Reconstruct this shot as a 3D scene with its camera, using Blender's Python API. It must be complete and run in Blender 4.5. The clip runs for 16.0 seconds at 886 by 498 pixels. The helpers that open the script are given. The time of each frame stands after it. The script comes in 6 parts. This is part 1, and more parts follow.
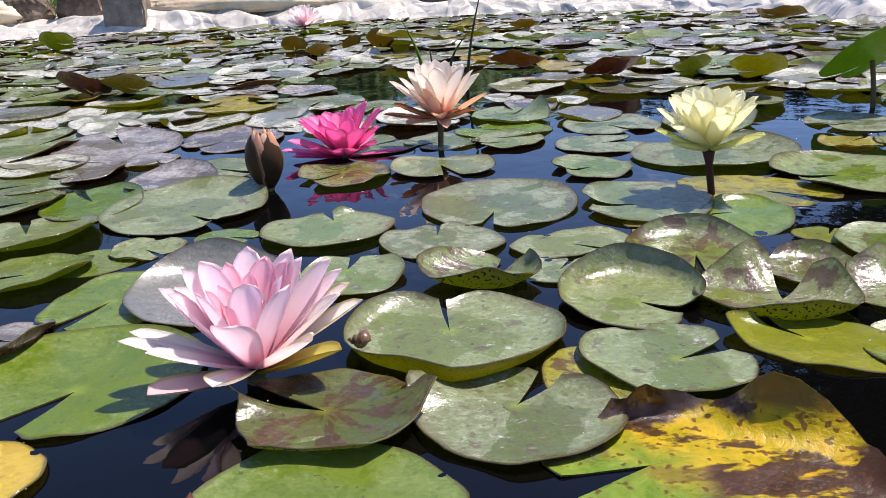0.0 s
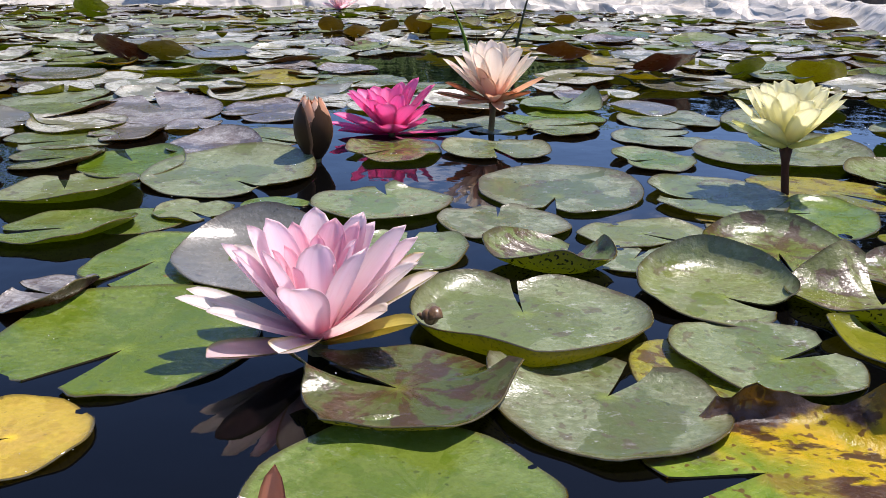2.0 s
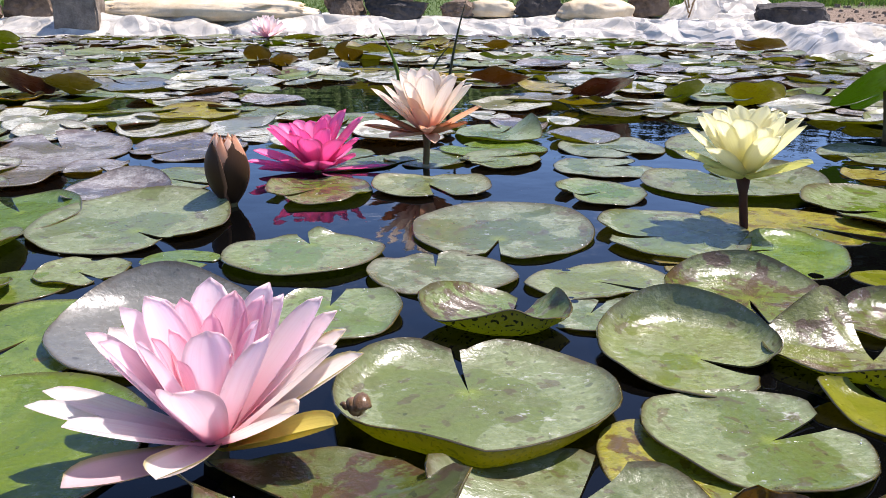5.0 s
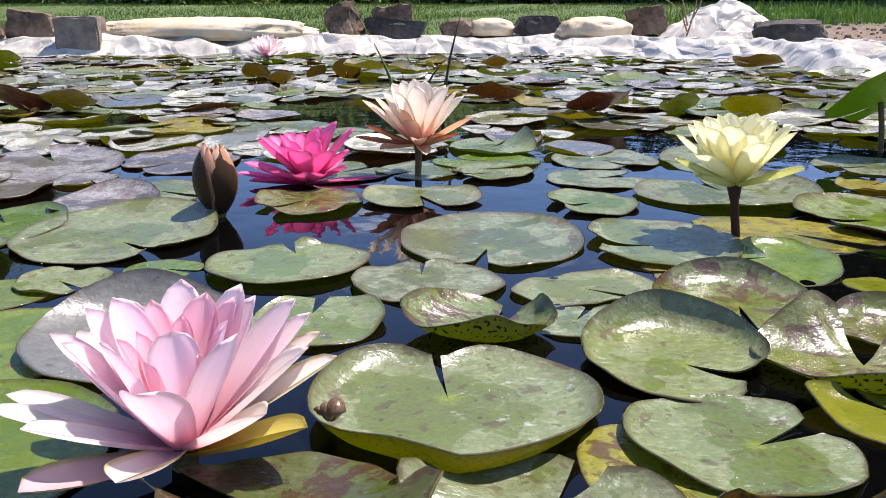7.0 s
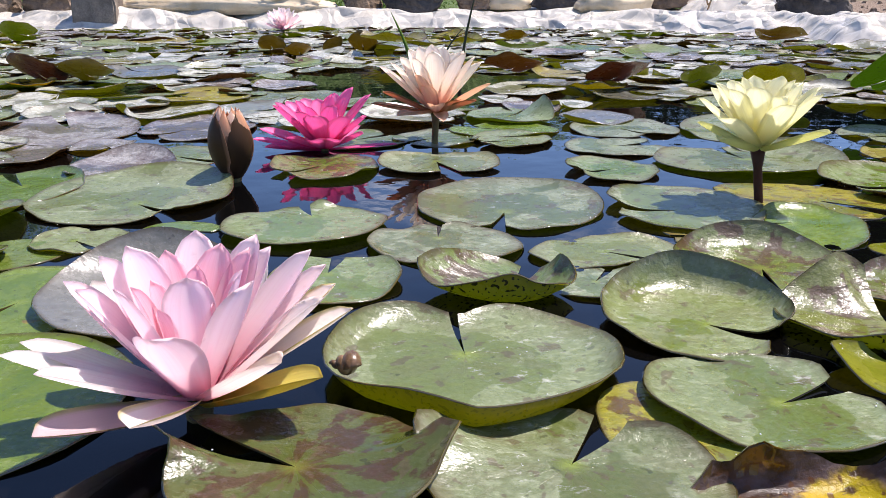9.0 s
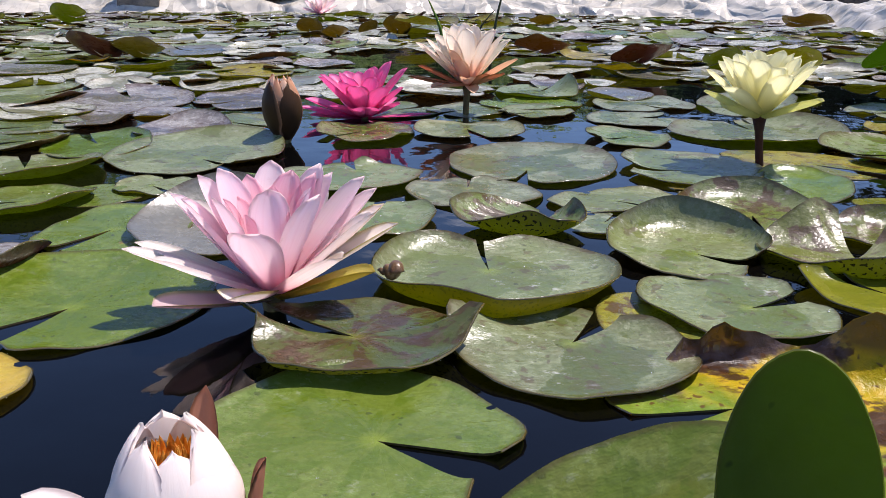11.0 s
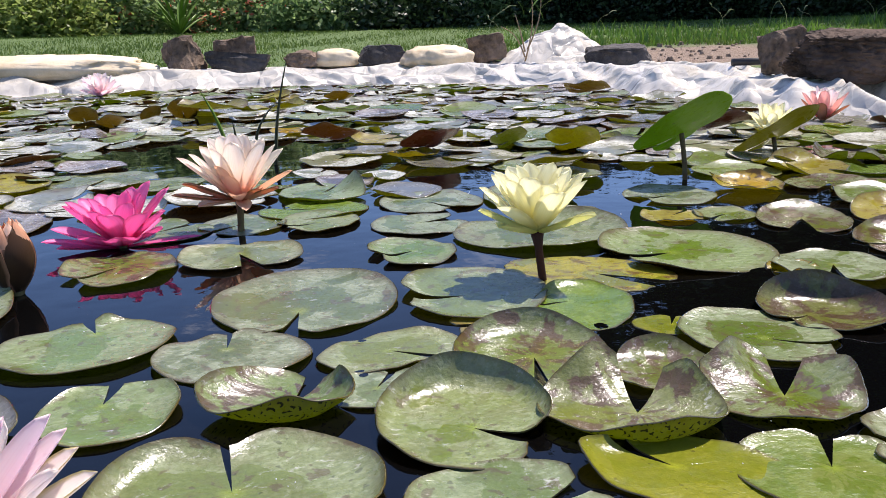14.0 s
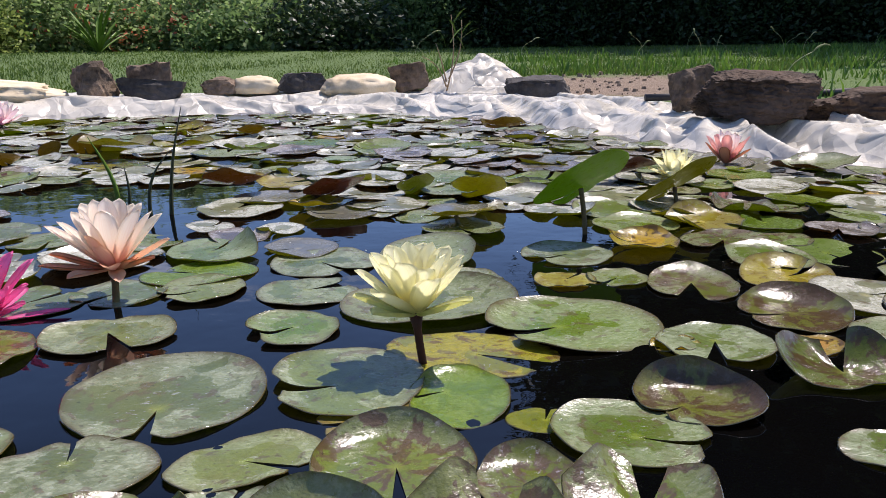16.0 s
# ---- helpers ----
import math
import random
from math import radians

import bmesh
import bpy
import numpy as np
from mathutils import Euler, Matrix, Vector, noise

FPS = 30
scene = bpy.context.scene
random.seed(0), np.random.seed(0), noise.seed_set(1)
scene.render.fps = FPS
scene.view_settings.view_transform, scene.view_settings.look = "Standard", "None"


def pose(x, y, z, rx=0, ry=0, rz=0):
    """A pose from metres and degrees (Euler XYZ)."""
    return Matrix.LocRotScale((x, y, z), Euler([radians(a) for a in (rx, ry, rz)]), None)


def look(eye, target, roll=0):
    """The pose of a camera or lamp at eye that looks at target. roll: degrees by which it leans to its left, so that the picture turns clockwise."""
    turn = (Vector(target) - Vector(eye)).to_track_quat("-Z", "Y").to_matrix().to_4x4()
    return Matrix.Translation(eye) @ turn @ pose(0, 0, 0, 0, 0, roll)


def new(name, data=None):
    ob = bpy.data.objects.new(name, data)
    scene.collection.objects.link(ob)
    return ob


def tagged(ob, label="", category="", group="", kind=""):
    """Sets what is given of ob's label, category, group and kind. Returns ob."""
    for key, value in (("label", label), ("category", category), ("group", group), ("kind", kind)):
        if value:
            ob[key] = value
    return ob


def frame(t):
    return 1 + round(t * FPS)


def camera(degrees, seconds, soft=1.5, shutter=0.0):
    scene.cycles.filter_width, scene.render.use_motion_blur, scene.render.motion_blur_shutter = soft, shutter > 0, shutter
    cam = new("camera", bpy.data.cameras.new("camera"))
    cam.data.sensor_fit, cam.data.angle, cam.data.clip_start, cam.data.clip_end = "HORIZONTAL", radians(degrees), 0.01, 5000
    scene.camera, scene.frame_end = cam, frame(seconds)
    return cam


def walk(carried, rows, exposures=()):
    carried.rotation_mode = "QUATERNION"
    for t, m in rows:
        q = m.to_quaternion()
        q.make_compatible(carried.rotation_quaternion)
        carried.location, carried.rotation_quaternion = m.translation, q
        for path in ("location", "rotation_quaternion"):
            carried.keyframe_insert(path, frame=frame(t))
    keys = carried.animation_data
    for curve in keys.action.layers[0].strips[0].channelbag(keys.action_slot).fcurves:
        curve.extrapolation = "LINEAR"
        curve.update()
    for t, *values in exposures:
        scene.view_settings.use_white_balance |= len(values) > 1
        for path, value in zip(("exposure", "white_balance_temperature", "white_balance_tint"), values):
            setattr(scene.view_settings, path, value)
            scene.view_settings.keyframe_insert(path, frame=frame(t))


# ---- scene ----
cam = camera(58.1, 16.0, 0.5)
PATH = [
    (0, (0.082, 0.074, 0.205), (0.004, 1.954, -0.474), -3.0),
    (0.5, (0.09, 0.077, 0.195), (0.043, 1.958, -0.481), -0.7),
    (1, (0.075, 0.079, 0.185), (0.059, 1.957, -0.5), 1.2),
    (1.5, (0.066, 0.081, 0.19), (0.027, 1.961, -0.492), 1.0),
    (2, (0.044, 0.1, 0.182), (-0.06, 1.977, -0.502), 0.6),
    (2.5, (0.039, 0.181, 0.178), (-0.045, 2.074, -0.461), 0.5),
    (3, (0.038, 0.167, 0.181), (0.067, 2.065, -0.447), 1.5),
    (3.5, (0.038, 0.169, 0.18), (0.099, 2.071, -0.437), 1.9),
    (4, (0.042, 0.171, 0.184), (0.098, 2.069, -0.445), 1.2),
    (4.2, (0.044, 0.17, 0.182), (0.1, 2.067, -0.45), 1.0),
    (6.3, (0.052, 0.174, 0.173), (0.066, 2.079, -0.436), -1.1),
    (6.5, (0.055, 0.173, 0.168), (0.089, 2.079, -0.438), -0.5),
    (7, (0.058, 0.175, 0.168), (0.094, 2.089, -0.41), -0.2),
    (7.5, (0.057, 0.175, 0.165), (0.096, 2.089, -0.415), 0.1),
    (8, (0.056, 0.177, 0.164), (0.092, 2.085, -0.436), 0.0),
    (8.5, (0.054, 0.178, 0.158), (0.058, 2.078, -0.468), -0.2),
    (9, (0.057, 0.178, 0.156), (0.054, 2.076, -0.473), -0.2),
    (9.2, (0.053, 0.175, 0.154), (0.044, 2.073, -0.476), 0.1),
    (11.3, (0.059, 0.097, 0.15), (-0.015, 1.98, -0.519), 0.1),
    (11.5, (0.062, 0.096, 0.15), (0.006, 1.977, -0.529), -0.1),
    (12, (0.069, 0.109, 0.154), (0.025, 1.99, -0.523), -1.1),
    (12.5, (0.067, 0.127, 0.159), (0.034, 2.011, -0.511), -1.8),
    (13, (0.076, 0.152, 0.18), (0.142, 2.052, -0.441), -2.6),
    (13.5, (0.094, 0.168, 0.191), (0.328, 2.072, -0.373), -1.9),
    (14, (0.101, 0.175, 0.195), (0.463, 2.069, -0.336), -1.4),
    (14.5, (0.121, 0.185, 0.202), (0.618, 2.052, -0.313), -1.0),
    (15, (0.146, 0.188, 0.209), (0.714, 2.037, -0.3), -0.9),
    (15.5, (0.154, 0.192, 0.212), (0.726, 2.046, -0.273), -0.4),
    (16, (0.152, 0.199, 0.237), (0.679, 2.064, -0.255), -0.5),
]
walk(cam, [(t, look(eye, target, roll)) for t, eye, target, roll in PATH], [(t, stops, 6500, 19) for t, stops in ((0.0, 0.67), (1.0, 0.67), (2.0, 0.52), (3.0, 0.78), (9.2, 0.74), (11.3, 0.44), (12.0, 0.56), (13.0, 0.70), (14.0, 0.72), (15.0, 0.54), (16.0, 0.43))])

# ---- world and sun ----
SUN_DIR = Vector((0.40, 0.20, 0.89)).normalized()
SUN_ELEV = math.asin(SUN_DIR.z)
SUN_AZ = math.atan2(SUN_DIR.x, SUN_DIR.y)

world = bpy.data.worlds.new("summer_sky")
scene.world = world
world.use_nodes = True
wn, wl = world.node_tree.nodes, world.node_tree.links
wn.clear()
w_out = wn.new("ShaderNodeOutputWorld")
w_sky = wn.new("ShaderNodeTexSky")
w_sky.sky_type = "NISHITA"
w_sky.sun_disc = False
w_sky.sun_elevation = SUN_ELEV
w_sky.sun_rotation = SUN_AZ
w_sky.dust_density = 0.6
w_sky.ozone_density = 8.0
w_sky.air_density = 0.75
w_bg = wn.new("ShaderNodeBackground")
w_bg.inputs["Strength"].default_value = 0.15
w_cl = wn.new("ShaderNodeBackground")
w_cl.inputs["Color"].default_value = (1.0, 1.0, 1.0, 1)
w_cl.inputs["Strength"].default_value = 2.2
w_co = wn.new("ShaderNodeTexCoord")
w_mp = wn.new("ShaderNodeMapping")
w_mp.inputs["Scale"].default_value = (1.0, 1.0, 2.6)
w_no = wn.new("ShaderNodeTexNoise")
w_no.inputs["Scale"].default_value = 2.3
w_no.inputs["Detail"].default_value = 7.0
w_no.inputs["Roughness"].default_value = 0.58
w_rp = wn.new("ShaderNodeMapRange")
w_rp.inputs["From Min"].default_value = 0.61
w_rp.inputs["From Max"].default_value = 0.76
w_rp.inputs["To Max"].default_value = 0.85
w_mx = wn.new("ShaderNodeMixShader")
wl.new(w_co.outputs["Generated"], w_mp.inputs["Vector"])
wl.new(w_mp.outputs["Vector"], w_no.inputs["Vector"])
wl.new(w_no.outputs["Fac"], w_rp.inputs["Value"])
wl.new(w_sky.outputs["Color"], w_bg.inputs["Color"])
wl.new(w_rp.outputs["Result"], w_mx.inputs["Fac"])
wl.new(w_bg.outputs["Background"], w_mx.inputs[1])
wl.new(w_cl.outputs["Background"], w_mx.inputs[2])
wl.new(w_mx.outputs["Shader"], w_out.inputs["Surface"])

sun_data = bpy.data.lights.new("sun", "SUN")
sun_data.energy = 5.0
sun_data.angle = radians(0.53)
sun_data.color = (1.0, 0.945, 0.86)
sun = new("sun", sun_data)
sun.matrix_world = look(SUN_DIR * 30, (0, 0, 0))


# ---- materials ----
class Graph:
    """A small helper round one node material."""

    def __init__(self, name):
        self.mat = bpy.data.materials.new(name)
        self.mat.use_nodes = True
        self.n, self.l = self.mat.node_tree.nodes, self.mat.node_tree.links
        self.bsdf = self.n["Principled BSDF"]
        self.out = self.n["Material Output"]

    def node(self, kind, **values):
        nd = self.n.new(kind)
        for key, v in values.items():
            nd.inputs[key.replace("_", " ")].default_value = v
        return nd

    def link(self, a, b):
        self.l.new(a, b)

    def noise(self, scale, detail=4.0, rough=0.55, vec=None):
        nd = self.node("ShaderNodeTexNoise", Scale=scale, Detail=detail, Roughness=rough)
        if vec is not None:
            self.link(vec, nd.inputs["Vector"])
        return nd.outputs["Fac"]

    def span(self, value, a, b, lo=0.0, hi=1.0):
        nd = self.n.new("ShaderNodeMapRange")
        for key, v in (("From Min", a), ("From Max", b), ("To Min", lo), ("To Max", hi)):
            nd.inputs[key].default_value = v
        self.link(value, nd.inputs["Value"])
        return nd.outputs["Result"]

    def math(self, op, a, b=0.5):
        nd = self.n.new("ShaderNodeMath")
        nd.operation = op
        for i, v in enumerate((a, b)):
            if isinstance(v, (int, float)):
                nd.inputs[i].default_value = v
            else:
                self.link(v, nd.inputs[i])
        return nd.outputs[0]

    def mix(self, fac, a, b):
        nd = self.n.new("ShaderNodeMix")
        nd.data_type = "RGBA"
        for i, v in ((0, fac), (6, a), (7, b)):
            if isinstance(v, (int, float)):
                nd.inputs[i].default_value = v
            elif isinstance(v, tuple):
                nd.inputs[i].default_value = (*v, 1)
            else:
                self.link(v, nd.inputs[i])
        return nd.outputs[2]

    def bump(self, height, strength, distance):
        nd = self.node("ShaderNodeBump", Strength=strength, Distance=distance)
        self.link(height, nd.inputs["Height"])
        return nd.outputs["Normal"]

    def coords(self, which="Object"):
        return self.n.new("ShaderNodeTexCoord").outputs[which]

    def random(self):
        return self.n.new("ShaderNodeObjectInfo").outputs["Random"]

    def island(self):
        return self.n.new("ShaderNodeNewGeometry").outputs["Random Per Island"]

    def set(self, **values):
        for key, v in values.items():
            sock = self.bsdf.inputs[key.replace("_", " ")]
            if isinstance(v, tuple):
                sock.default_value = (*v, 1)
            elif isinstance(v, (int, float)):
                sock.default_value = v
            else:
                self.link(v, sock)

    def translucent(self, color, amount, normal=None):
        """Let some light through the thin blade."""
        tr = self.n.new("ShaderNodeBsdfTranslucent")
        if isinstance(color, tuple):
            tr.inputs["Color"].default_value = (*color, 1)
        else:
            self.link(color, tr.inputs["Color"])
        mx = self.n.new("ShaderNodeMixShader")
        mx.inputs["Fac"].default_value = amount
        self.link(self.bsdf.outputs["BSDF"], mx.inputs[1])
        self.link(tr.outputs["BSDF"], mx.inputs[2])
        self.link(mx.outputs["Shader"], self.out.inputs["Surface"])


def pad_material(name, base, dry, blotch, blotch_amount, rough=0.30, under=False, light=0.20, film=0.35, flecks=1.0, blot_scale=1.6, spec=0.62, blot_cut=0.51, specks=0.3, stains=0.6, relief=0.62, glow=None):
    """A water-lily pad: green blade with radiating veins, blotches, a dusty dried film and fine grain."""
    g = Graph(name)
    obj = g.coords("Object")
    uv = g.coords("UV")
    sep = g.n.new("ShaderNodeSeparateXYZ")
    g.link(uv, sep.inputs[0])
    u, v = sep.outputs[0], sep.outputs[1]
    rnd = g.random()
    isl = g.island()
    seed = g.math("ADD", g.math("MULTIPLY", rnd, 37.0), g.math("MULTIPLY", isl, 23.0))
    comb = g.n.new("ShaderNodeCombineXYZ")
    g.link(g.math("MULTIPLY", u, 9.0), comb.inputs[0])
    g.link(g.math("MULTIPLY", v, 1.5), comb.inputs[1])
    g.link(seed, comb.inputs[2])
    shift = g.n.new("ShaderNodeVectorMath")
    shift.operation = "ADD"
    g.link(obj, shift.inputs[0])
    sv = g.n.new("ShaderNodeCombineXYZ")
    g.link(seed, sv.inputs[0])
    g.link(sv.outputs[0], shift.inputs[1])
    pos = shift.outputs[0]
    radial = g.noise(blot_scale, 6.0, 0.62, comb.outputs[0])
    patch = g.noise(26.0, 5.0, 0.6, pos)
    grain = g.noise(420.0, 3.0, 0.6, pos)
    fine = g.noise(130.0, 4.0, 0.65, pos)
    # tone from plant to plant
    hue = g.n.new("ShaderNodeHueSaturation")
    hue.inputs["Color"].default_value = (*base, 1)
    g.link(g.span(g.math("FRACT", g.math("MULTIPLY", seed, 3.7)), 0, 1, 0.470, 0.514), hue.inputs["Hue"])
    g.link(g.span(g.math("FRACT", g.math("MULTIPLY", seed, 5.3)), 0, 1, 0.72, 1.22), hue.inputs["Value"])
    g.link(g.span(g.math("FRACT", g.math("MULTIPLY", seed, 7.9)), 0, 1, 0.75, 1.1), hue.inputs["Saturation"])
    col = hue.outputs["Color"]
    # dried film in sheets with tide lines, leaving clean wet patches
    drawn = g.node("ShaderNodeMapping", Scale=(1.0, 1.7, 1.0))
    g.link(pos, drawn.inputs["Vector"])
    swirl = g.n.new("ShaderNodeTexNoise")
    swirl.inputs["Scale"].default_value = 30.0
    swirl.inputs["Detail"].default_value = 2.0
    g.link(pos, swirl.inputs["Vector"])
    push = g.n.new("ShaderNodeVectorMath")
    push.operation = "MULTIPLY_ADD"
    g.link(swirl.outputs["Color"], push.inputs[0])
    push.inputs[1].default_value = (0.030, 0.030, 0.0)
    g.link(pos, push.inputs[2])
    area = g.math("ADD", g.noise(17.0, 4.0, 0.5, push.outputs[0]), g.span(v, 0.0, 1.0, -0.07, 0.17))
    area = g.math("ADD", area, g.span(g.math("FRACT", g.math("MULTIPLY", seed, 11.3)), 0, 1, -0.05, 0.05))
    thin = g.math("ADD", g.math("MULTIPLY", g.span(area, 0.535, 0.555), 0.65), g.math("MULTIPLY", g.span(area, 0.44, 0.66), 0.35))
    tide = g.math("MULTIPLY", g.span(g.math("ABSOLUTE", g.math("SUBTRACT", area, 0.545)), 0.010, 0.003), g.span(patch, 0.40, 0.60))
    flake = g.noise(150.0, 7.0, 0.68, drawn.outputs[0])
    dryness = g.math("MULTIPLY", g.span(g.math("ADD", flake, g.math("MULTIPLY", patch, 0.35)), 0.66, 0.76), thin)
    col = g.mix(g.math("MULTIPLY", g.span(patch, 0.3, 0.7, 0.75, 1.0), g.math("MULTIPLY", thin, film * 0.56)), col, dry)
    # brighter flakes within the film paint in its sparkle
    col = g.mix(g.math("MULTIPLY", dryness, film * 0.38), col, tuple(min(0.8, c * 1.35) for c in dry))
    col = g.mix(g.math("MULTIPLY", tide, film * 0.30), col, tuple(min(0.8, c * 1.2) for c in dry))
    col = g.mix(g.math("MULTIPLY", g.span(radial, blot_cut, blot_cut + 0.03), blotch_amount), col, blotch)
    # small oval stains drawn out along the veins, and a flushed margin
    oval = g.n.new("ShaderNodeCombineXYZ")
    g.link(g.math("MULTIPLY", u, 15.0), oval.inputs[0])
    g.link(g.math("MULTIPLY", v, 5.5), oval.inputs[1])
    g.link(g.math("ADD", seed, 4.0), oval.inputs[2])
    stain = g.span(g.noise(1.0, 3.0, 0.5, oval.outputs[0]), 0.615, 0.635)
    col = g.mix(g.math("MULTIPLY", stain, stains), col, (0.10, 0.062, 0.042))
    flush = g.math("MULTIPLY", g.span(g.math("ADD", v, g.math("MULTIPLY", patch, 0.35)), 0.98, 1.22), g.span(g.math("FRACT", g.math("MULTIPLY", seed, 2.9)), 0.2, 0.9))
    col = g.mix(g.math("MULTIPLY", flush, stains), col, (0.095, 0.052, 0.036))
    # veins
    wave = g.math("ABSOLUTE", g.math("SINE", g.math("MULTIPLY", u, math.pi * 17)))
    vein = g.math("MULTIPLY", g.span(wave, 0.10, 0.0), g.span(v, 0.95, 0.1))
    col = g.mix(g.span(v, 0.13, 0.02, 0.0, 0.55), col, tuple(min(1, c * 1.5 + 0.02) for c in (base[0] * 1.5, base[1] * 1.3, base[2])))
    col = g.mix(g.math("MULTIPLY", vein, 0.12), col, tuple(min(1, c * 1.9 + 0.03) for c in base))
    # pale flecks drawn out along the blade, painting in glints of the wrinkled film
    streak = g.noise(105.0, 7.0, 0.72, drawn.outputs[0])
    spread = g.noise(22.0, 3.0, 0.5, pos)
    line = g.math("ABSOLUTE", g.math("SUBTRACT", g.noise(48.0, 5.0, 0.62, drawn.outputs[0]), 0.5))
    crack = g.math("MULTIPLY", g.span(line, 0.016, 0.004), g.span(spread, 0.46, 0.56))
    fleck = g.math("MAXIMUM", g.math("MULTIPLY", crack, 0.08), g.math("MULTIPLY", g.span(streak, 0.58, 0.64), g.span(spread, 0.41, 0.57)))
    if flecks:
        col = g.mix(g.math("MULTIPLY", fleck, 0.40 * flecks), col, (0.74, 0.74, 0.69))
    # tiny dark specks and a browned margin
    speck = g.span(g.noise(560.0 if under else 150.0, 0.4 if under else 2.0, 0.5, pos), 0.625 if under else 0.675, 0.65 if under else 0.71)
    col = g.mix(g.math("MULTIPLY", speck, specks if under else 0.45), col, (0.02, 0.016, 0.008))
    edge = g.span(g.math("ADD", v, g.math("MULTIPLY", fine, 0.06)), 0.985, 1.02)
    col = g.mix(g.math("MULTIPLY", edge, 0.65), col, (0.07, 0.045, 0.015))
    col = g.mix(g.span(grain, 0.38, 0.70, 0.0, 0.34), col, tuple(c * 0.40 for c in base))
    wet = g.math("ADD", g.span(g.math("MAXIMUM", dryness, g.math("MULTIPLY", thin, 0.7)), 0.0, 1.0, rough - 0.12, rough + 0.04), g.span(fine, 0.35, 0.65, -0.04, 0.08))
    g.set(Base_Color=col, Roughness=wet)
    g.bsdf.inputs["Specular IOR Level"].default_value = spec
    crease = g.math("MULTIPLY", g.math("ABSOLUTE", g.math("SUBTRACT", g.noise(75.0, 4.0, 0.6, drawn.outputs[0]), 0.5)), 2.2)
    height = g.math("ADD", g.math("MULTIPLY", crease, g.span(thin, 0.0, 1.0, 0.12, 0.5)), g.math("ADD", g.math("MULTIPLY", fine, 0.35), g.math("ADD", g.math("MULTIPLY", patch, 1.2), g.math("MULTIPLY", vein, -0.05))))
    g.set(Normal=g.bump(height, relief, 0.0018))
    glow = glow or tuple(min(1, c * 2.4) for c in (base[0] * 1.1, base[1] * 1.15, base[2] * 0.35))
    g.translucent(g.mix(g.math("MULTIPLY", speck, specks if under else 0.5), glow, (0.008, 0.006, 0.003)), light)
    return g.mat


PAD = {
    "green": pad_material("pad_green", (0.104, 0.156, 0.012), (0.36, 0.40, 0.265), (0.12, 0.085, 0.05), 0.18, film=0.6),
    "fresh": pad_material("pad_fresh", (0.106, 0.160, 0.006), (0.20, 0.27, 0.085), (0.074, 0.130, 0.006), 0.5, rough=0.24, film=0.45, flecks=0.25, stains=0.08),
    # dusty, purple: dried film, whitened further to stand in for sky glare
    "dusty": pad_material("pad_dusty_glare", (0.20, 0.21, 0.115), (0.63, 0.63, 0.52), (0.115, 0.13, 0.065), 0.35, rough=0.28, film=1.35, spec=0.9),
    "purple": pad_material("pad_purple", (0.125, 0.108, 0.085), (0.40, 0.385, 0.36), (0.11, 0.07, 0.06), 0.4, rough=0.24, film=1.2, spec=0.9),
    "mottled": pad_material("pad_mottled", (0.105, 0.145, 0.022), (0.27, 0.27, 0.19), (0.085, 0.040, 0.032), 0.85, film=0.5, rough=0.28),
    "silver": pad_material("pad_silver", (0.165, 0.165, 0.130), (0.36, 0.36, 0.32), (0.12, 0.12, 0.09), 0.2, rough=0.24, film=0.3, flecks=0.15, stains=0.2, relief=0.35, spec=0.9),
    "lemon": pad_material("pad_lemon", (0.48, 0.36, 0.006), (0.40, 0.33, 0.02), (0.20, 0.09, 0.02), 0.25, film=0.5, flecks=0.05, spec=0.3, stains=0.1),
    "yellow": pad_material("pad_yellow", (0.46, 0.285, 0.004), (0.105, 0.165, 0.012), (0.030, 0.016, 0.012), 1.0, film=0.75, flecks=0.06, blot_scale=1.5, spec=0.4, blot_cut=0.54),
    # deep: green darkened to hold the standing leaf's shaded side
    "deep": pad_material("pad_shaded_green", (0.075, 0.115, 0.006), (0.07, 0.11, 0.008), (0.06, 0.09, 0.006), 0.2, rough=0.5, film=0.2, flecks=0.0, light=0.4, spec=0.15, stains=0.05, relief=0.25),
    "olive": pad_material("pad_olive", (0.25, 0.225, 0.018), (0.27, 0.27, 0.09), (0.14, 0.075, 0.015), 0.5, film=0.4, flecks=0.4),
    "brown": pad_material("pad_brown", (0.12, 0.055, 0.016), (0.26, 0.14, 0.035), (0.03, 0.016, 0.010), 0.6, film=0.5, flecks=0.3),
}
PAD["sage"] = pad_material("pad_sage", (0.118, 0.160, 0.026), (0.39, 0.43, 0.315), (0.085, 0.105, 0.035), 0.5, rough=0.30, film=0.75)
PAD["patchy"] = pad_material("pad_patchy", (0.17, 0.19, 0.012), (0.36, 0.30, 0.015), (0.10, 0.045, 0.012), 0.85, film=0.9, flecks=0.2, blot_scale=2.4, blot_cut=0.55)
PAD["wet"] = pad_material("pad_wet_mottled", (0.078, 0.100, 0.012), (0.17, 0.17, 0.09), (0.062, 0.026, 0.018), 0.85, rough=0.24, film=0.35, flecks=0.15, blot_cut=0.48, spec=0.5)
PAD["lime"] = pad_material("pad_lime", (0.17, 0.21, 0.006), (0.30, 0.28, 0.02), (0.12, 0.15, 0.01), 0.3, film=0.4, flecks=0.12, spec=0.35, light=0.3, stains=0.1)


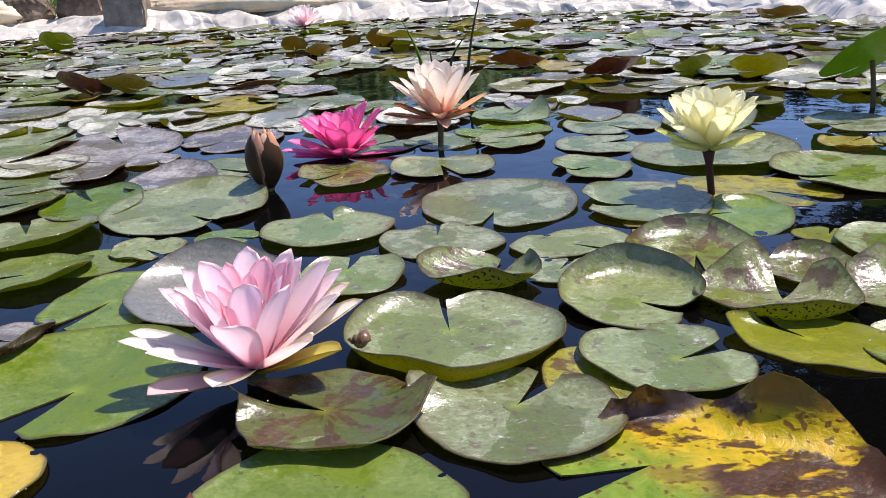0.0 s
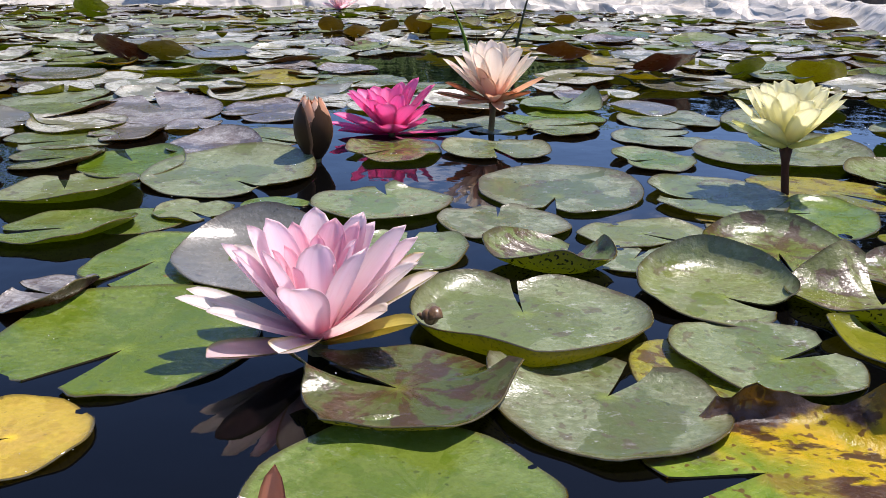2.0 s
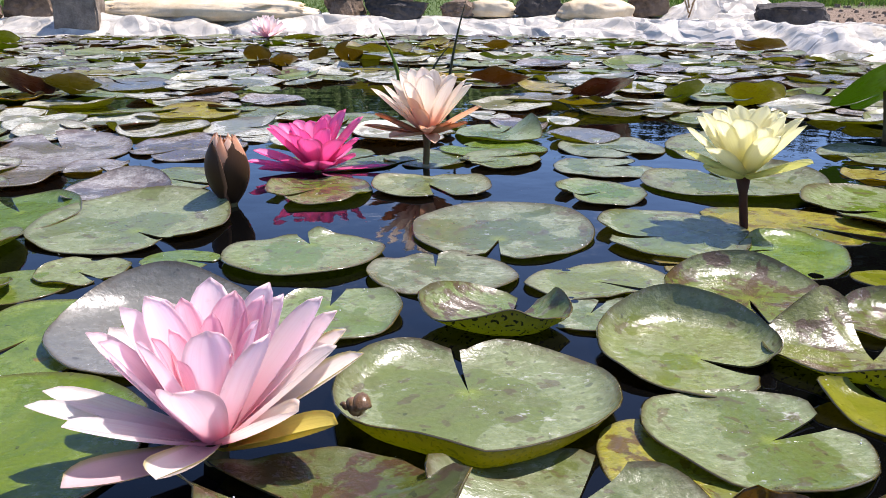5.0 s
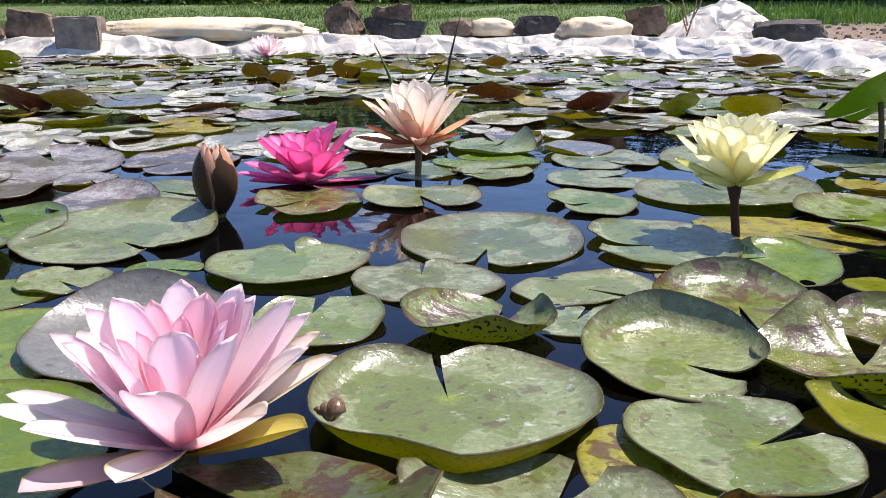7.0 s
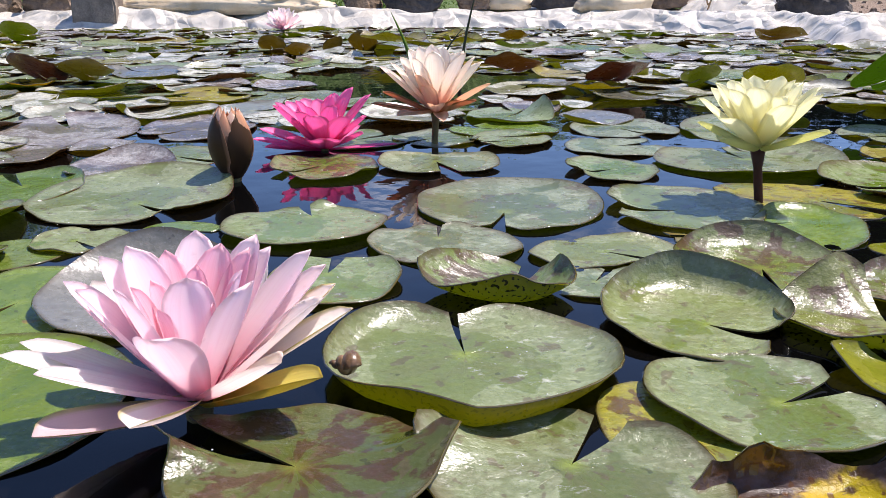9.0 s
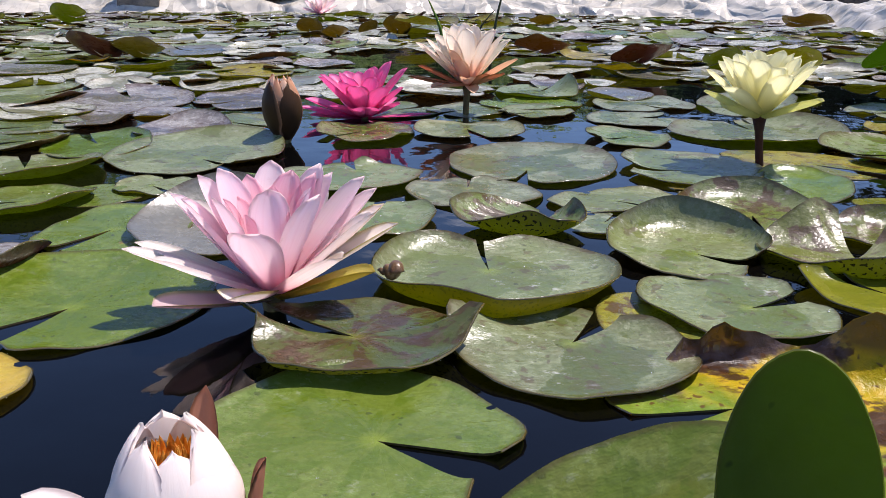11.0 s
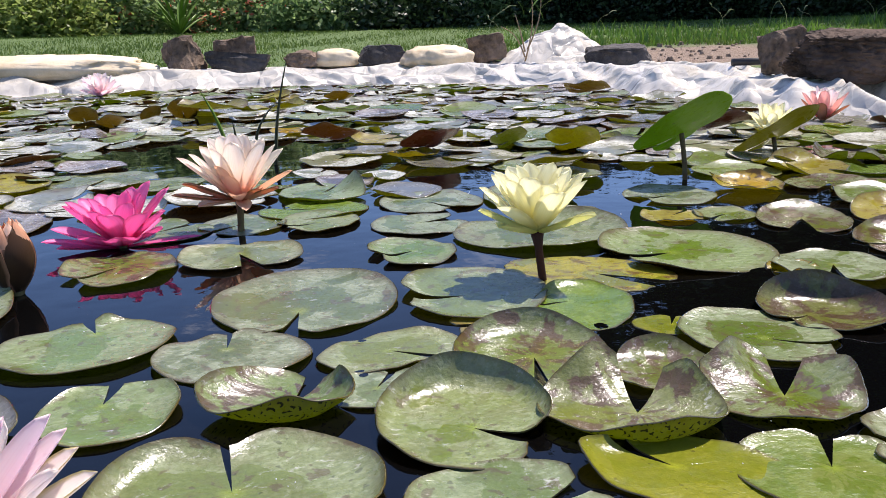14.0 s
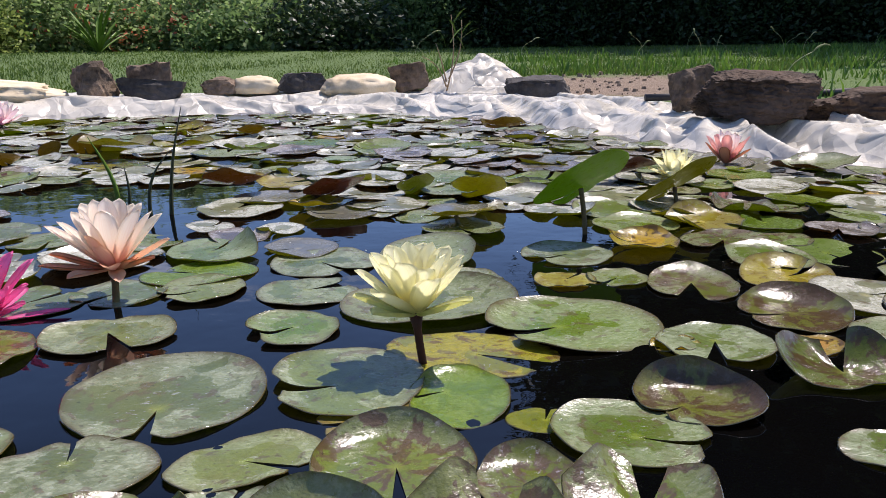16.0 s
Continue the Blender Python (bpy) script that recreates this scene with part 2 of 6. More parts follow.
def decay_material():
    """A dying pad: yellow blade, one lobe still green, ragged black-brown rot."""
    g = Graph("pad_decayed")
    pos = g.coords("Object")
    sep = g.n.new("ShaderNodeSeparateXYZ")
    g.link(pos, sep.inputs[0])
    x, y = sep.outputs[0], sep.outputs[1]
    big = g.noise(24.0, 6.0, 0.62, pos)
    mid = g.noise(70.0, 6.0, 0.66, pos)
    fine = g.noise(260.0, 4.0, 0.6, pos)
    col = g.mix(g.span(mid, 0.40, 0.62), (0.33, 0.26, 0.004), (0.56, 0.35, 0.005))
    leaf = g.mix(g.span(mid, 0.35, 0.65), (0.10, 0.18, 0.010), (0.20, 0.28, 0.03))
    lobe = g.span(g.math("ADD", g.math("ADD", g.math("MULTIPLY", x, 7.0), g.math("MULTIPLY", y, 9.0)), g.math("MULTIPLY", big, 0.9)), 0.62, 0.40)
    col = g.mix(lobe, col, leaf)
    amber = g.span(g.math("ADD", g.math("MULTIPLY", x, 6.0), big), 1.00, 1.14)
    col = g.mix(g.math("MULTIPLY", amber, 0.8), col, (0.42, 0.17, 0.006))
    pale = g.math("MULTIPLY", g.span(y, 0.026, 0.036), g.span(mid, 0.42, 0.52))
    col = g.mix(g.math("MULTIPLY", pale, 0.12), col, (0.36, 0.33, 0.22))
    rot = g.span(g.math("ADD", g.math("MULTIPLY", g.math("SUBTRACT", 0.02, x), 5.0), g.math("ADD", g.math("MULTIPLY", y, 9.0), big)), 0.80, 0.87)
    col = g.mix(rot, col, g.mix(g.span(mid, 0.4, 0.6), (0.018, 0.012, 0.010), (0.11, 0.08, 0.07)))
    stretch = g.node("ShaderNodeMapping", Scale=(0.55, 1.3, 1.0))
    g.link(pos, stretch.inputs["Vector"])
    blot = g.span(g.noise(46.0, 7.0, 0.66, stretch.outputs[0]), 0.515, 0.55)
    col = g.mix(g.math("MULTIPLY", blot, g.span(lobe, 1.0, 0.0, 0.15, 0.95)), col, g.mix(mid, (0.012, 0.007, 0.005), (0.075, 0.030, 0.010)))
    broad = g.math("MULTIPLY", g.span(g.noise(26.0, 5.0, 0.6, stretch.outputs[0]), 0.49, 0.53), g.math("MULTIPLY", g.span(x, 0.012, 0.026), g.span(y, 0.012, 0.0)))
    corner = g.span(g.math("ADD", g.math("ADD", g.math("MULTIPLY", x, 1.0), g.math("MULTIPLY", y, 0.5)), g.math("MULTIPLY", big, 0.02)), -0.034, -0.042)
    col = g.mix(g.math("MAXIMUM", broad, g.math("MULTIPLY", corner, g.span(mid, 0.40, 0.50))), col, g.mix(mid, (0.020, 0.010, 0.006), (0.085, 0.040, 0.020)))
    col = g.mix(g.span(g.noise(210.0, 1.0, 0.5, pos), 0.63, 0.66, 0.0, 0.85), col, (0.09, 0.035, 0.01))
    # the lifted rim: black and crumpled on one side, on the other an ochre flap with its own shade in the colour
    lift = g.span(g.math("ADD", sep.outputs[2], g.math("MULTIPLY", big, 0.006)), 0.0065, 0.0095)
    flap = g.span(x, 0.046, 0.052)
    col = g.mix(g.math("MULTIPLY", lift, g.math("SUBTRACT", 1.0, flap)), col, g.mix(g.span(mid, 0.45, 0.62), (0.012, 0.009, 0.008), (0.12, 0.09, 0.085)))
    col = g.mix(g.math("MULTIPLY", g.span(sep.outputs[2], 0.010, 0.014), flap), col, g.mix(mid, (0.13, 0.085, 0.008), (0.24, 0.13, 0.012)))
    g.set(Base_Color=col, Roughness=g.span(mid, 0.35, 0.65, 0.22, 0.5))
    g.set(Normal=g.bump(g.math("ADD", mid, g.math("MULTIPLY", fine, 0.4)), 0.6, 0.0022))
    g.bsdf.inputs["Specular IOR Level"].default_value = 0.25
    g.translucent((0.75, 0.42, 0.01), 0.25)
    return g.mat


PAD["rotting"] = decay_material()
UNDER = {
    "speckled": pad_material("pad_underside_speckled", (0.30, 0.27, 0.020), (0.22, 0.22, 0.03), (0.16, 0.08, 0.015), 0.4, under=True, light=0.45, flecks=0, specks=0.97),
    "glow": pad_material("pad_underside_sunlit", (0.135, 0.22, 0.008), (0.15, 0.22, 0.015), (0.11, 0.22, 0.01), 0.3, under=False, light=0.55, film=0.3, flecks=0),
    "glow_olive": pad_material("pad_underside_olive_sunlit", (0.13, 0.13, 0.008), (0.14, 0.13, 0.015), (0.10, 0.09, 0.01), 0.6, under=False, light=0.5, film=0.3, flecks=0),
    "yellow": pad_material("pad_underside_yellow", (0.50, 0.37, 0.018), (0.44, 0.34, 0.02), (0.26, 0.14, 0.015), 0.4, under=True, light=0.50, flecks=0, stains=0.2, glow=(0.85, 0.62, 0.02)),
    "ochre": pad_material("pad_underside_ochre", (0.20, 0.125, 0.012), (0.16, 0.11, 0.02), (0.08, 0.035, 0.01), 0.5, under=True, light=0.4, flecks=0),
    "olive": pad_material("pad_underside_olive", (0.27, 0.26, 0.028), (0.17, 0.18, 0.03), (0.11, 0.06, 0.012), 0.5, under=True, light=0.4, flecks=0),
    "maroon": pad_material("pad_underside_maroon", (0.115, 0.045, 0.022), (0.15, 0.08, 0.035), (0.05, 0.022, 0.015), 0.5, under=True, light=0.25, flecks=0),
    "green": pad_material("pad_underside_green", (0.105, 0.150, 0.008), (0.14, 0.24, 0.03), (0.08, 0.16, 0.015), 0.2, under=True, light=0.5, flecks=0),
}


def rim_material():
    """The thin wet margin of a blade."""
    g = Graph("pad_wet_rim")
    n1 = g.noise(90.0, 3.0, 0.5, g.coords("Object"))
    g.set(Base_Color=g.mix(n1, (0.06, 0.045, 0.014), (0.13, 0.10, 0.03)), Roughness=0.12)
    g.bsdf.inputs["Coat Weight"].default_value = 1.0
    g.bsdf.inputs["Coat Roughness"].default_value = 0.06
    return g.mat


RIM = rim_material()


def petal_material(name, base, tip, light=0.38, rough=0.42, streak=0.25, edge=None, spec=0.35):
    """Petal tissue: one colour at the claw, another at the tip, with fine lengthwise veins."""
    g = Graph(name)
    sep = g.n.new("ShaderNodeSeparateXYZ")
    g.link(g.coords("UV"), sep.inputs[0])
    comb = g.n.new("ShaderNodeCombineXYZ")
    g.link(g.math("MULTIPLY", sep.outputs[0], 1.4), comb.inputs[0])
    g.link(g.math("MULTIPLY", sep.outputs[1], 26.0), comb.inputs[1])
    g.link(g.math("MULTIPLY", g.random(), 31.0), comb.inputs[2])
    streaks = g.noise(1.0, 3.0, 0.5, comb.outputs[0])
    col = g.mix(g.span(g.math("ADD", sep.outputs[0], g.math("MULTIPLY", streaks, 0.25)), 0.10, 0.62), base, tip)
    col = g.mix(g.math("MULTIPLY", g.span(streaks, 0.45, 0.75), streak), col, tuple(c * 0.8 for c in base))
    spot = g.noise(160.0, 3.0, 0.6, g.coords("Object"))
    col = g.mix(g.span(spot, 0.64, 0.74, 0.0, 0.25), col, tuple(c * 0.6 for c in base))
    if edge:
        rim = g.math("ABSOLUTE", g.math("SUBTRACT", sep.outputs[1], 0.5))
        col = g.mix(g.span(g.math("ADD", rim, g.math("MULTIPLY", streaks, 0.08)), 0.43, 0.52, 0.0, 0.8), col, edge)
    g.set(Base_Color=col, Roughness=rough)
    g.bsdf.inputs["Specular IOR Level"].default_value = spec
    g.set(Normal=g.bump(streaks, 0.12, 0.0008))
    g.translucent(col, light)
    return g.mat


PETAL = {
    "pink": petal_material("petal_pink", (0.97, 0.55, 0.65), (0.99, 0.86, 0.89), light=0.64, streak=0.12),
    "pink_inner": petal_material("petal_pink_inner", (0.95, 0.42, 0.52), (0.97, 0.72, 0.78), light=0.66),
    "white_pink": petal_material("petal_white_pink", (0.97, 0.64, 0.69), (0.99, 0.93, 0.90), light=0.68),
    "gold_edged": petal_material("petal_gold_edged", (0.95, 0.66, 0.68), (0.97, 0.90, 0.85), light=0.55, streak=0.1, edge=(0.66, 0.58, 0.20)),
    "magenta": petal_material("petal_magenta", (0.82, 0.035, 0.26), (0.97, 0.36, 0.64), light=0.6),
    "peach": petal_material("petal_peach", (0.96, 0.66, 0.50), (0.99, 0.93, 0.85), light=0.66),
    "peach_side": petal_material("petal_peach_side", (0.90, 0.44, 0.26), (0.96, 0.74, 0.58), light=0.62),
    "peach_out": petal_material("petal_peach_outer", (0.62, 0.22, 0.10), (0.74, 0.40, 0.24), light=0.45, edge=(0.34, 0.17, 0.07)),
    "yellow": petal_material("petal_yellow", (0.93, 0.88, 0.42), (0.99, 0.97, 0.78), light=0.66),
    "yellow_out": petal_material("petal_yellow_outer", (0.62, 0.63, 0.20), (0.86, 0.86, 0.52), light=0.5),
    "white": petal_material("petal_white", (0.95, 0.72, 0.68), (0.97, 0.91, 0.87), light=0.5, streak=0.06, edge=(0.93, 0.80, 0.75)),
    "sepal_pink": petal_material("sepal_pink_brown", (0.66, 0.30, 0.26), (0.50, 0.22, 0.13), light=0.35, streak=0.1, edge=(0.22, 0.10, 0.05)),
    # mauve tone puts the flower's shadow into this sepal's colour
    "sepal_shaded": petal_material("sepal_shaded", (0.46, 0.29, 0.33), (0.62, 0.47, 0.48), light=0.4, streak=0.1, edge=(0.34, 0.32, 0.06)),
    "sepal_gold": petal_material("sepal_gold", (0.52, 0.40, 0.03), (0.70, 0.60, 0.14), light=0.4),
    "sepal_brown": petal_material("sepal_brown", (0.022, 0.012, 0.006), (0.050, 0.026, 0.013), light=0.08, streak=0.1, edge=(0.30, 0.15, 0.09), spec=0.12),
    "orange": petal_material("stamen_orange", (0.92, 0.36, 0.03), (0.95, 0.50, 0.08), light=0.35),
    "coral": petal_material("petal_coral", (0.70, 0.16, 0.17), (0.97, 0.68, 0.64), light=0.55),
    "gold": petal_material("stamen_gold", (0.85, 0.56, 0.03), (0.90, 0.66, 0.08), light=0.2),
}


def plain_material(name, a, b, scale, rough=0.6, bump=0.4, dist=0.002, spec=0.4, light=None, detail=5.0):
    g = Graph(name)
    pos = g.coords("Object")
    n1 = g.noise(scale, detail, 0.6, pos)
    n2 = g.noise(scale * 6.5, 4.0, 0.6, pos)
    col = g.mix(g.span(g.math("ADD", n1, g.math("MULTIPLY", n2, 0.4)), 0.5, 0.9), a, b)
    g.set(Base_Color=col, Roughness=rough)
    g.bsdf.inputs["Specular IOR Level"].default_value = spec
    g.set(Normal=g.bump(g.math("ADD", n1, g.math("MULTIPLY", n2, 0.5)), bump, dist))
    if light:
        g.translucent(col, light)
    return g.mat


def leaf_material(name, a, b, light=0.3, rough=0.5):
    """Foliage whose pieces differ one from the next."""
    g = Graph(name)
    col = g.mix(g.island(), a, b)
    g.set(Base_Color=col, Roughness=rough)
    g.bsdf.inputs["Specular IOR Level"].default_value = 0.3
    g.translucent(col, light)
    return g.mat


STEM = plain_material("stem_olive", (0.10, 0.055, 0.03), (0.16, 0.14, 0.05), 60, 0.6, spec=0.12)
STEM_RED = plain_material("stem_reddish", (0.07, 0.020, 0.012), (0.06, 0.030, 0.016), 60, 0.6, spec=0.12)
ROCK = plain_material("rock_brown", (0.034, 0.024, 0.016), (0.25, 0.180, 0.125), 9, 0.85, 1.0, 0.012, 0.25)
BOULDER = plain_material("boulder_dark_brown", (0.014, 0.0095, 0.0065), (0.135, 0.088, 0.060), 9, 0.85, 1.0, 0.012, 0.25)
ROCK_DARK = plain_material("rock_dark", (0.014, 0.013, 0.013), (0.095, 0.084, 0.076), 9, 0.75, 1.0, 0.012, 0.3)
BLOCK = plain_material("block_grey_brown", (0.13, 0.105, 0.085), (0.30, 0.25, 0.20), 20, 0.9, 0.8, 0.006, 0.2)
SACK = plain_material("sack_cream", (0.47, 0.36, 0.215), (0.68, 0.57, 0.40), 7, 0.65, 0.6, 0.008, 0.3, None, 2.5)
PIPE = plain_material("pipe_black", (0.012, 0.012, 0.013), (0.03, 0.03, 0.03), 12, 0.5)
SHELL = plain_material("snail_shell", (0.07, 0.036, 0.016), (0.22, 0.14, 0.075), 160, 0.3, 0.3, 0.001)
REED = leaf_material("reed_green", (0.07, 0.14, 0.02), (0.16, 0.26, 0.04), 0.3)
REED_DARK = leaf_material("reed_dark", (0.03, 0.035, 0.018), (0.05, 0.06, 0.025), 0.15)
TWIG = plain_material("dry_twig", (0.20, 0.13, 0.07), (0.36, 0.26, 0.15), 60, 0.8)
LAWN_BLADE = leaf_material("lawn_blade", (0.055, 0.105, 0.016), (0.135, 0.20, 0.040), 0.45, 0.45)
WEED_BLADE = leaf_material("weed_blade", (0.045, 0.115, 0.012), (0.17, 0.29, 0.045), 0.35, 0.4)
SEED_HEAD = leaf_material("seed_head", (0.26, 0.28, 0.13), (0.42, 0.42, 0.24), 0.3, 0.7)
HEDGE_LEAF = leaf_material("hedge_leaf", (0.07, 0.14, 0.04), (0.27, 0.37, 0.14), 0.55, 0.4)
SHRUB_LEAF = leaf_material("shrub_leaf", (0.10, 0.18, 0.045), (0.34, 0.43, 0.19), 0.62, 0.4)
# near-black: dark foliage, with the right-hand hedge's tree shade in the colour
DARK_SHADED_LEAF = leaf_material("dark_shaded_leaf", (0.010, 0.024, 0.009), (0.035, 0.065, 0.02), 0.2, 0.45)
GOLD_LEAF = leaf_material("golden_leaf", (0.14, 0.21, 0.04), (0.34, 0.40, 0.12), 0.6, 0.4)
BLOOM_RED = leaf_material("bloom_red", (0.55, 0.09, 0.05), (0.75, 0.30, 0.16), 0.3)
BLOOM_YELLOW = leaf_material("bloom_yellow", (0.70, 0.42, 0.03), (0.80, 0.55, 0.08), 0.3)
CLOD = plain_material("earth_clod", (0.13, 0.095, 0.065), (0.32, 0.24, 0.17), 60, 0.95, 0.8, 0.004, 0.1)
BARK = plain_material("bark", (0.035, 0.026, 0.02), (0.11, 0.085, 0.065), 14, 0.9, 0.8, 0.02)


def sheet_material():
    """White plastic liner, crumpled, with silt and worn grey patches."""
    g = Graph("white_liner")
    pos = g.coords("Object")
    n1 = g.noise(4.0, 5.0, 0.6, pos)
    n2 = g.noise(34.0, 4.0, 0.6, pos)
    n3 = g.noise(11.0, 6.0, 0.6, pos)
    col = g.mix(g.span(n1, 0.42, 0.66, 0.0, 0.7), (0.76, 0.715, 0.62), (0.54, 0.50, 0.425))
    col = g.mix(g.span(n2, 0.58, 0.75, 0.0, 0.4), col, (0.46, 0.41, 0.34))
    col = g.mix(g.span(n3, 0.53, 0.62, 0.0, 0.65), col, (0.37, 0.36, 0.33))
    g.set(Base_Color=col, Roughness=g.span(n2, 0.3, 0.7, 0.20, 0.40))
    bent = g.n.new("ShaderNodeVectorMath")
    bent.operation = "ADD"
    warp = g.n.new("ShaderNodeTexNoise")
    warp.inputs["Scale"].default_value = 5.0
    shrink = g.n.new("ShaderNodeVectorMath")
    shrink.operation = "SCALE"
    shrink.inputs["Scale"].default_value = 0.22
    g.link(pos, warp.inputs["Vector"])
    g.link(warp.outputs["Color"], shrink.inputs[0])
    g.link(pos, bent.inputs[0])
    g.link(shrink.outputs[0], bent.inputs[1])
    heights = []
    for scale in (4.0, 10.0):
        cells = g.n.new("ShaderNodeTexVoronoi")
        cells.feature = "DISTANCE_TO_EDGE"
        cells.inputs["Scale"].default_value = scale
        g.link(bent.outputs[0], cells.inputs["Vector"])
        heights.append(cells.outputs["Distance"])
    g.set(Normal=g.bump(g.math("ADD", heights[0], g.math("MULTIPLY", heights[1], 0.45)), 0.8, 0.07))
    g.translucent((0.76, 0.72, 0.67), 0.28)
    return g.mat


def water_material():
    """Still, dark pond water with faint ripples."""
    g = Graph("pond_water")
    pos = g.coords("Object")
    n1 = g.noise(9.0, 3.0, 0.5, pos)
    n2 = g.noise(70.0, 3.0, 0.5, pos)
    murk = g.mix(g.noise(3.0, 4.0, 0.6, pos), (0.0008, 0.0011, 0.0018), (0.0022, 0.0018, 0.0010))
    g.set(Base_Color=murk, Roughness=0.015, IOR=1.333)
    g.set(Normal=g.bump(g.math("ADD", n1, g.math("MULTIPLY", n2, 0.06)), 0.11, 0.012))
    return g.mat


def ground_material():
    """Lawn soil: green thatch with bare brown earth by the pond."""
    g = Graph("ground_soil")
    pos = g.coords("Object")
    n1 = g.noise(1.3, 6.0, 0.65, pos)
    n2 = g.noise(25.0, 5.0, 0.7, pos)
    green = g.mix(n2, (0.045, 0.085, 0.016), (0.11, 0.165, 0.040))
    soil = g.mix(n2, (0.10, 0.07, 0.045), (0.30, 0.22, 0.16))
    dist = g.n.new("ShaderNodeVectorMath")
    dist.operation = "DISTANCE"
    g.link(pos, dist.inputs[0])
    dist.inputs[1].default_value = (1.75, 3.35, 0.1)
    bare = g.span(g.math("ADD", dist.outputs["Value"], g.math("MULTIPLY", n1, 0.9)), 0.80, 1.10, 1.0, 0.0)
    g.set(Base_Color=g.mix(bare, green, soil), Roughness=0.95)
    g.set(Normal=g.bump(n2, 0.9, 0.03))
    return g.mat


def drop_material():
    """Water beads, whitened to stand in for sun glints, with a broad wet gleam."""
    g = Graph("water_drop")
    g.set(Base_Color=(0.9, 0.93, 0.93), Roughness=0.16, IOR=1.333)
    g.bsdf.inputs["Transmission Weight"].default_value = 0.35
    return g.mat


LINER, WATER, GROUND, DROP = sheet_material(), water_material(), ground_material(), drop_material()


# ---- builders ----
def mesh_from(name, verts, faces, mats, index=None, uvs=None, smooth=True):
    me = bpy.data.meshes.new(name)
    me.from_pydata([tuple(v) for v in verts], [], faces)
    for m in mats:
        me.materials.append(m)
    if index is not None:
        me.polygons.foreach_set("material_index", index)
    if uvs is not None:
        layer = me.uv_layers.new(name="polar")
        loops = np.empty(len(me.loops), dtype=np.int32)
        me.loops.foreach_get("vertex_index", loops)
        layer.data.foreach_set("uv", np.asarray(uvs, dtype=np.float32)[loops].ravel())
    me.polygons.foreach_set("use_smooth", [smooth] * len(me.polygons))
    me.update()
    return me


def part(name, mesh, parent, label="", m=None):
    ob = new(name, mesh)
    ob.parent = parent
    if m is not None:
        ob.matrix_basis = m
    return tagged(ob, label)


def tube_data(points, radii, sides=8):
    verts, faces = [], []
    pts = [Vector(p) for p in points]
    for i, p in enumerate(pts):
        a = (pts[min(i + 1, len(pts) - 1)] - pts[max(i - 1, 0)]).normalized()
        side = a.cross(Vector((0.31, 0.87, 0.38))).normalized()
        up = a.cross(side)
        for k in range(sides):
            w = 2 * math.pi * k / sides
            verts.append(p + (side * math.cos(w) + up * math.sin(w)) * radii[i])
    for i in range(len(pts) - 1):
        for k in range(sides):
            j = (k + 1) % sides
            faces.append((i * sides + k, i * sides + j, (i + 1) * sides + j, (i + 1) * sides + k))
    n = len(verts)
    verts += [pts[0], pts[-1]]
    for k in range(sides):
        j = (k + 1) % sides
        faces.append((n, j, k))
        faces.append((n + 1, (len(pts) - 1) * sides + k, (len(pts) - 1) * sides + j))
    return verts, faces


def tube(name, points, radii, mat, sides=8):
    v, f = tube_data(points, radii, sides)
    return mesh_from(name, v, f, [mat])


def bend(a, b, sag, steps=8):
    """Points from a to b, bowed by the vector sag."""
    a, b, s = Vector(a), Vector(b), Vector(sag)
    return [a.lerp(b, i / steps) + s * math.sin(math.pi * i / steps) for i in range(steps + 1)]


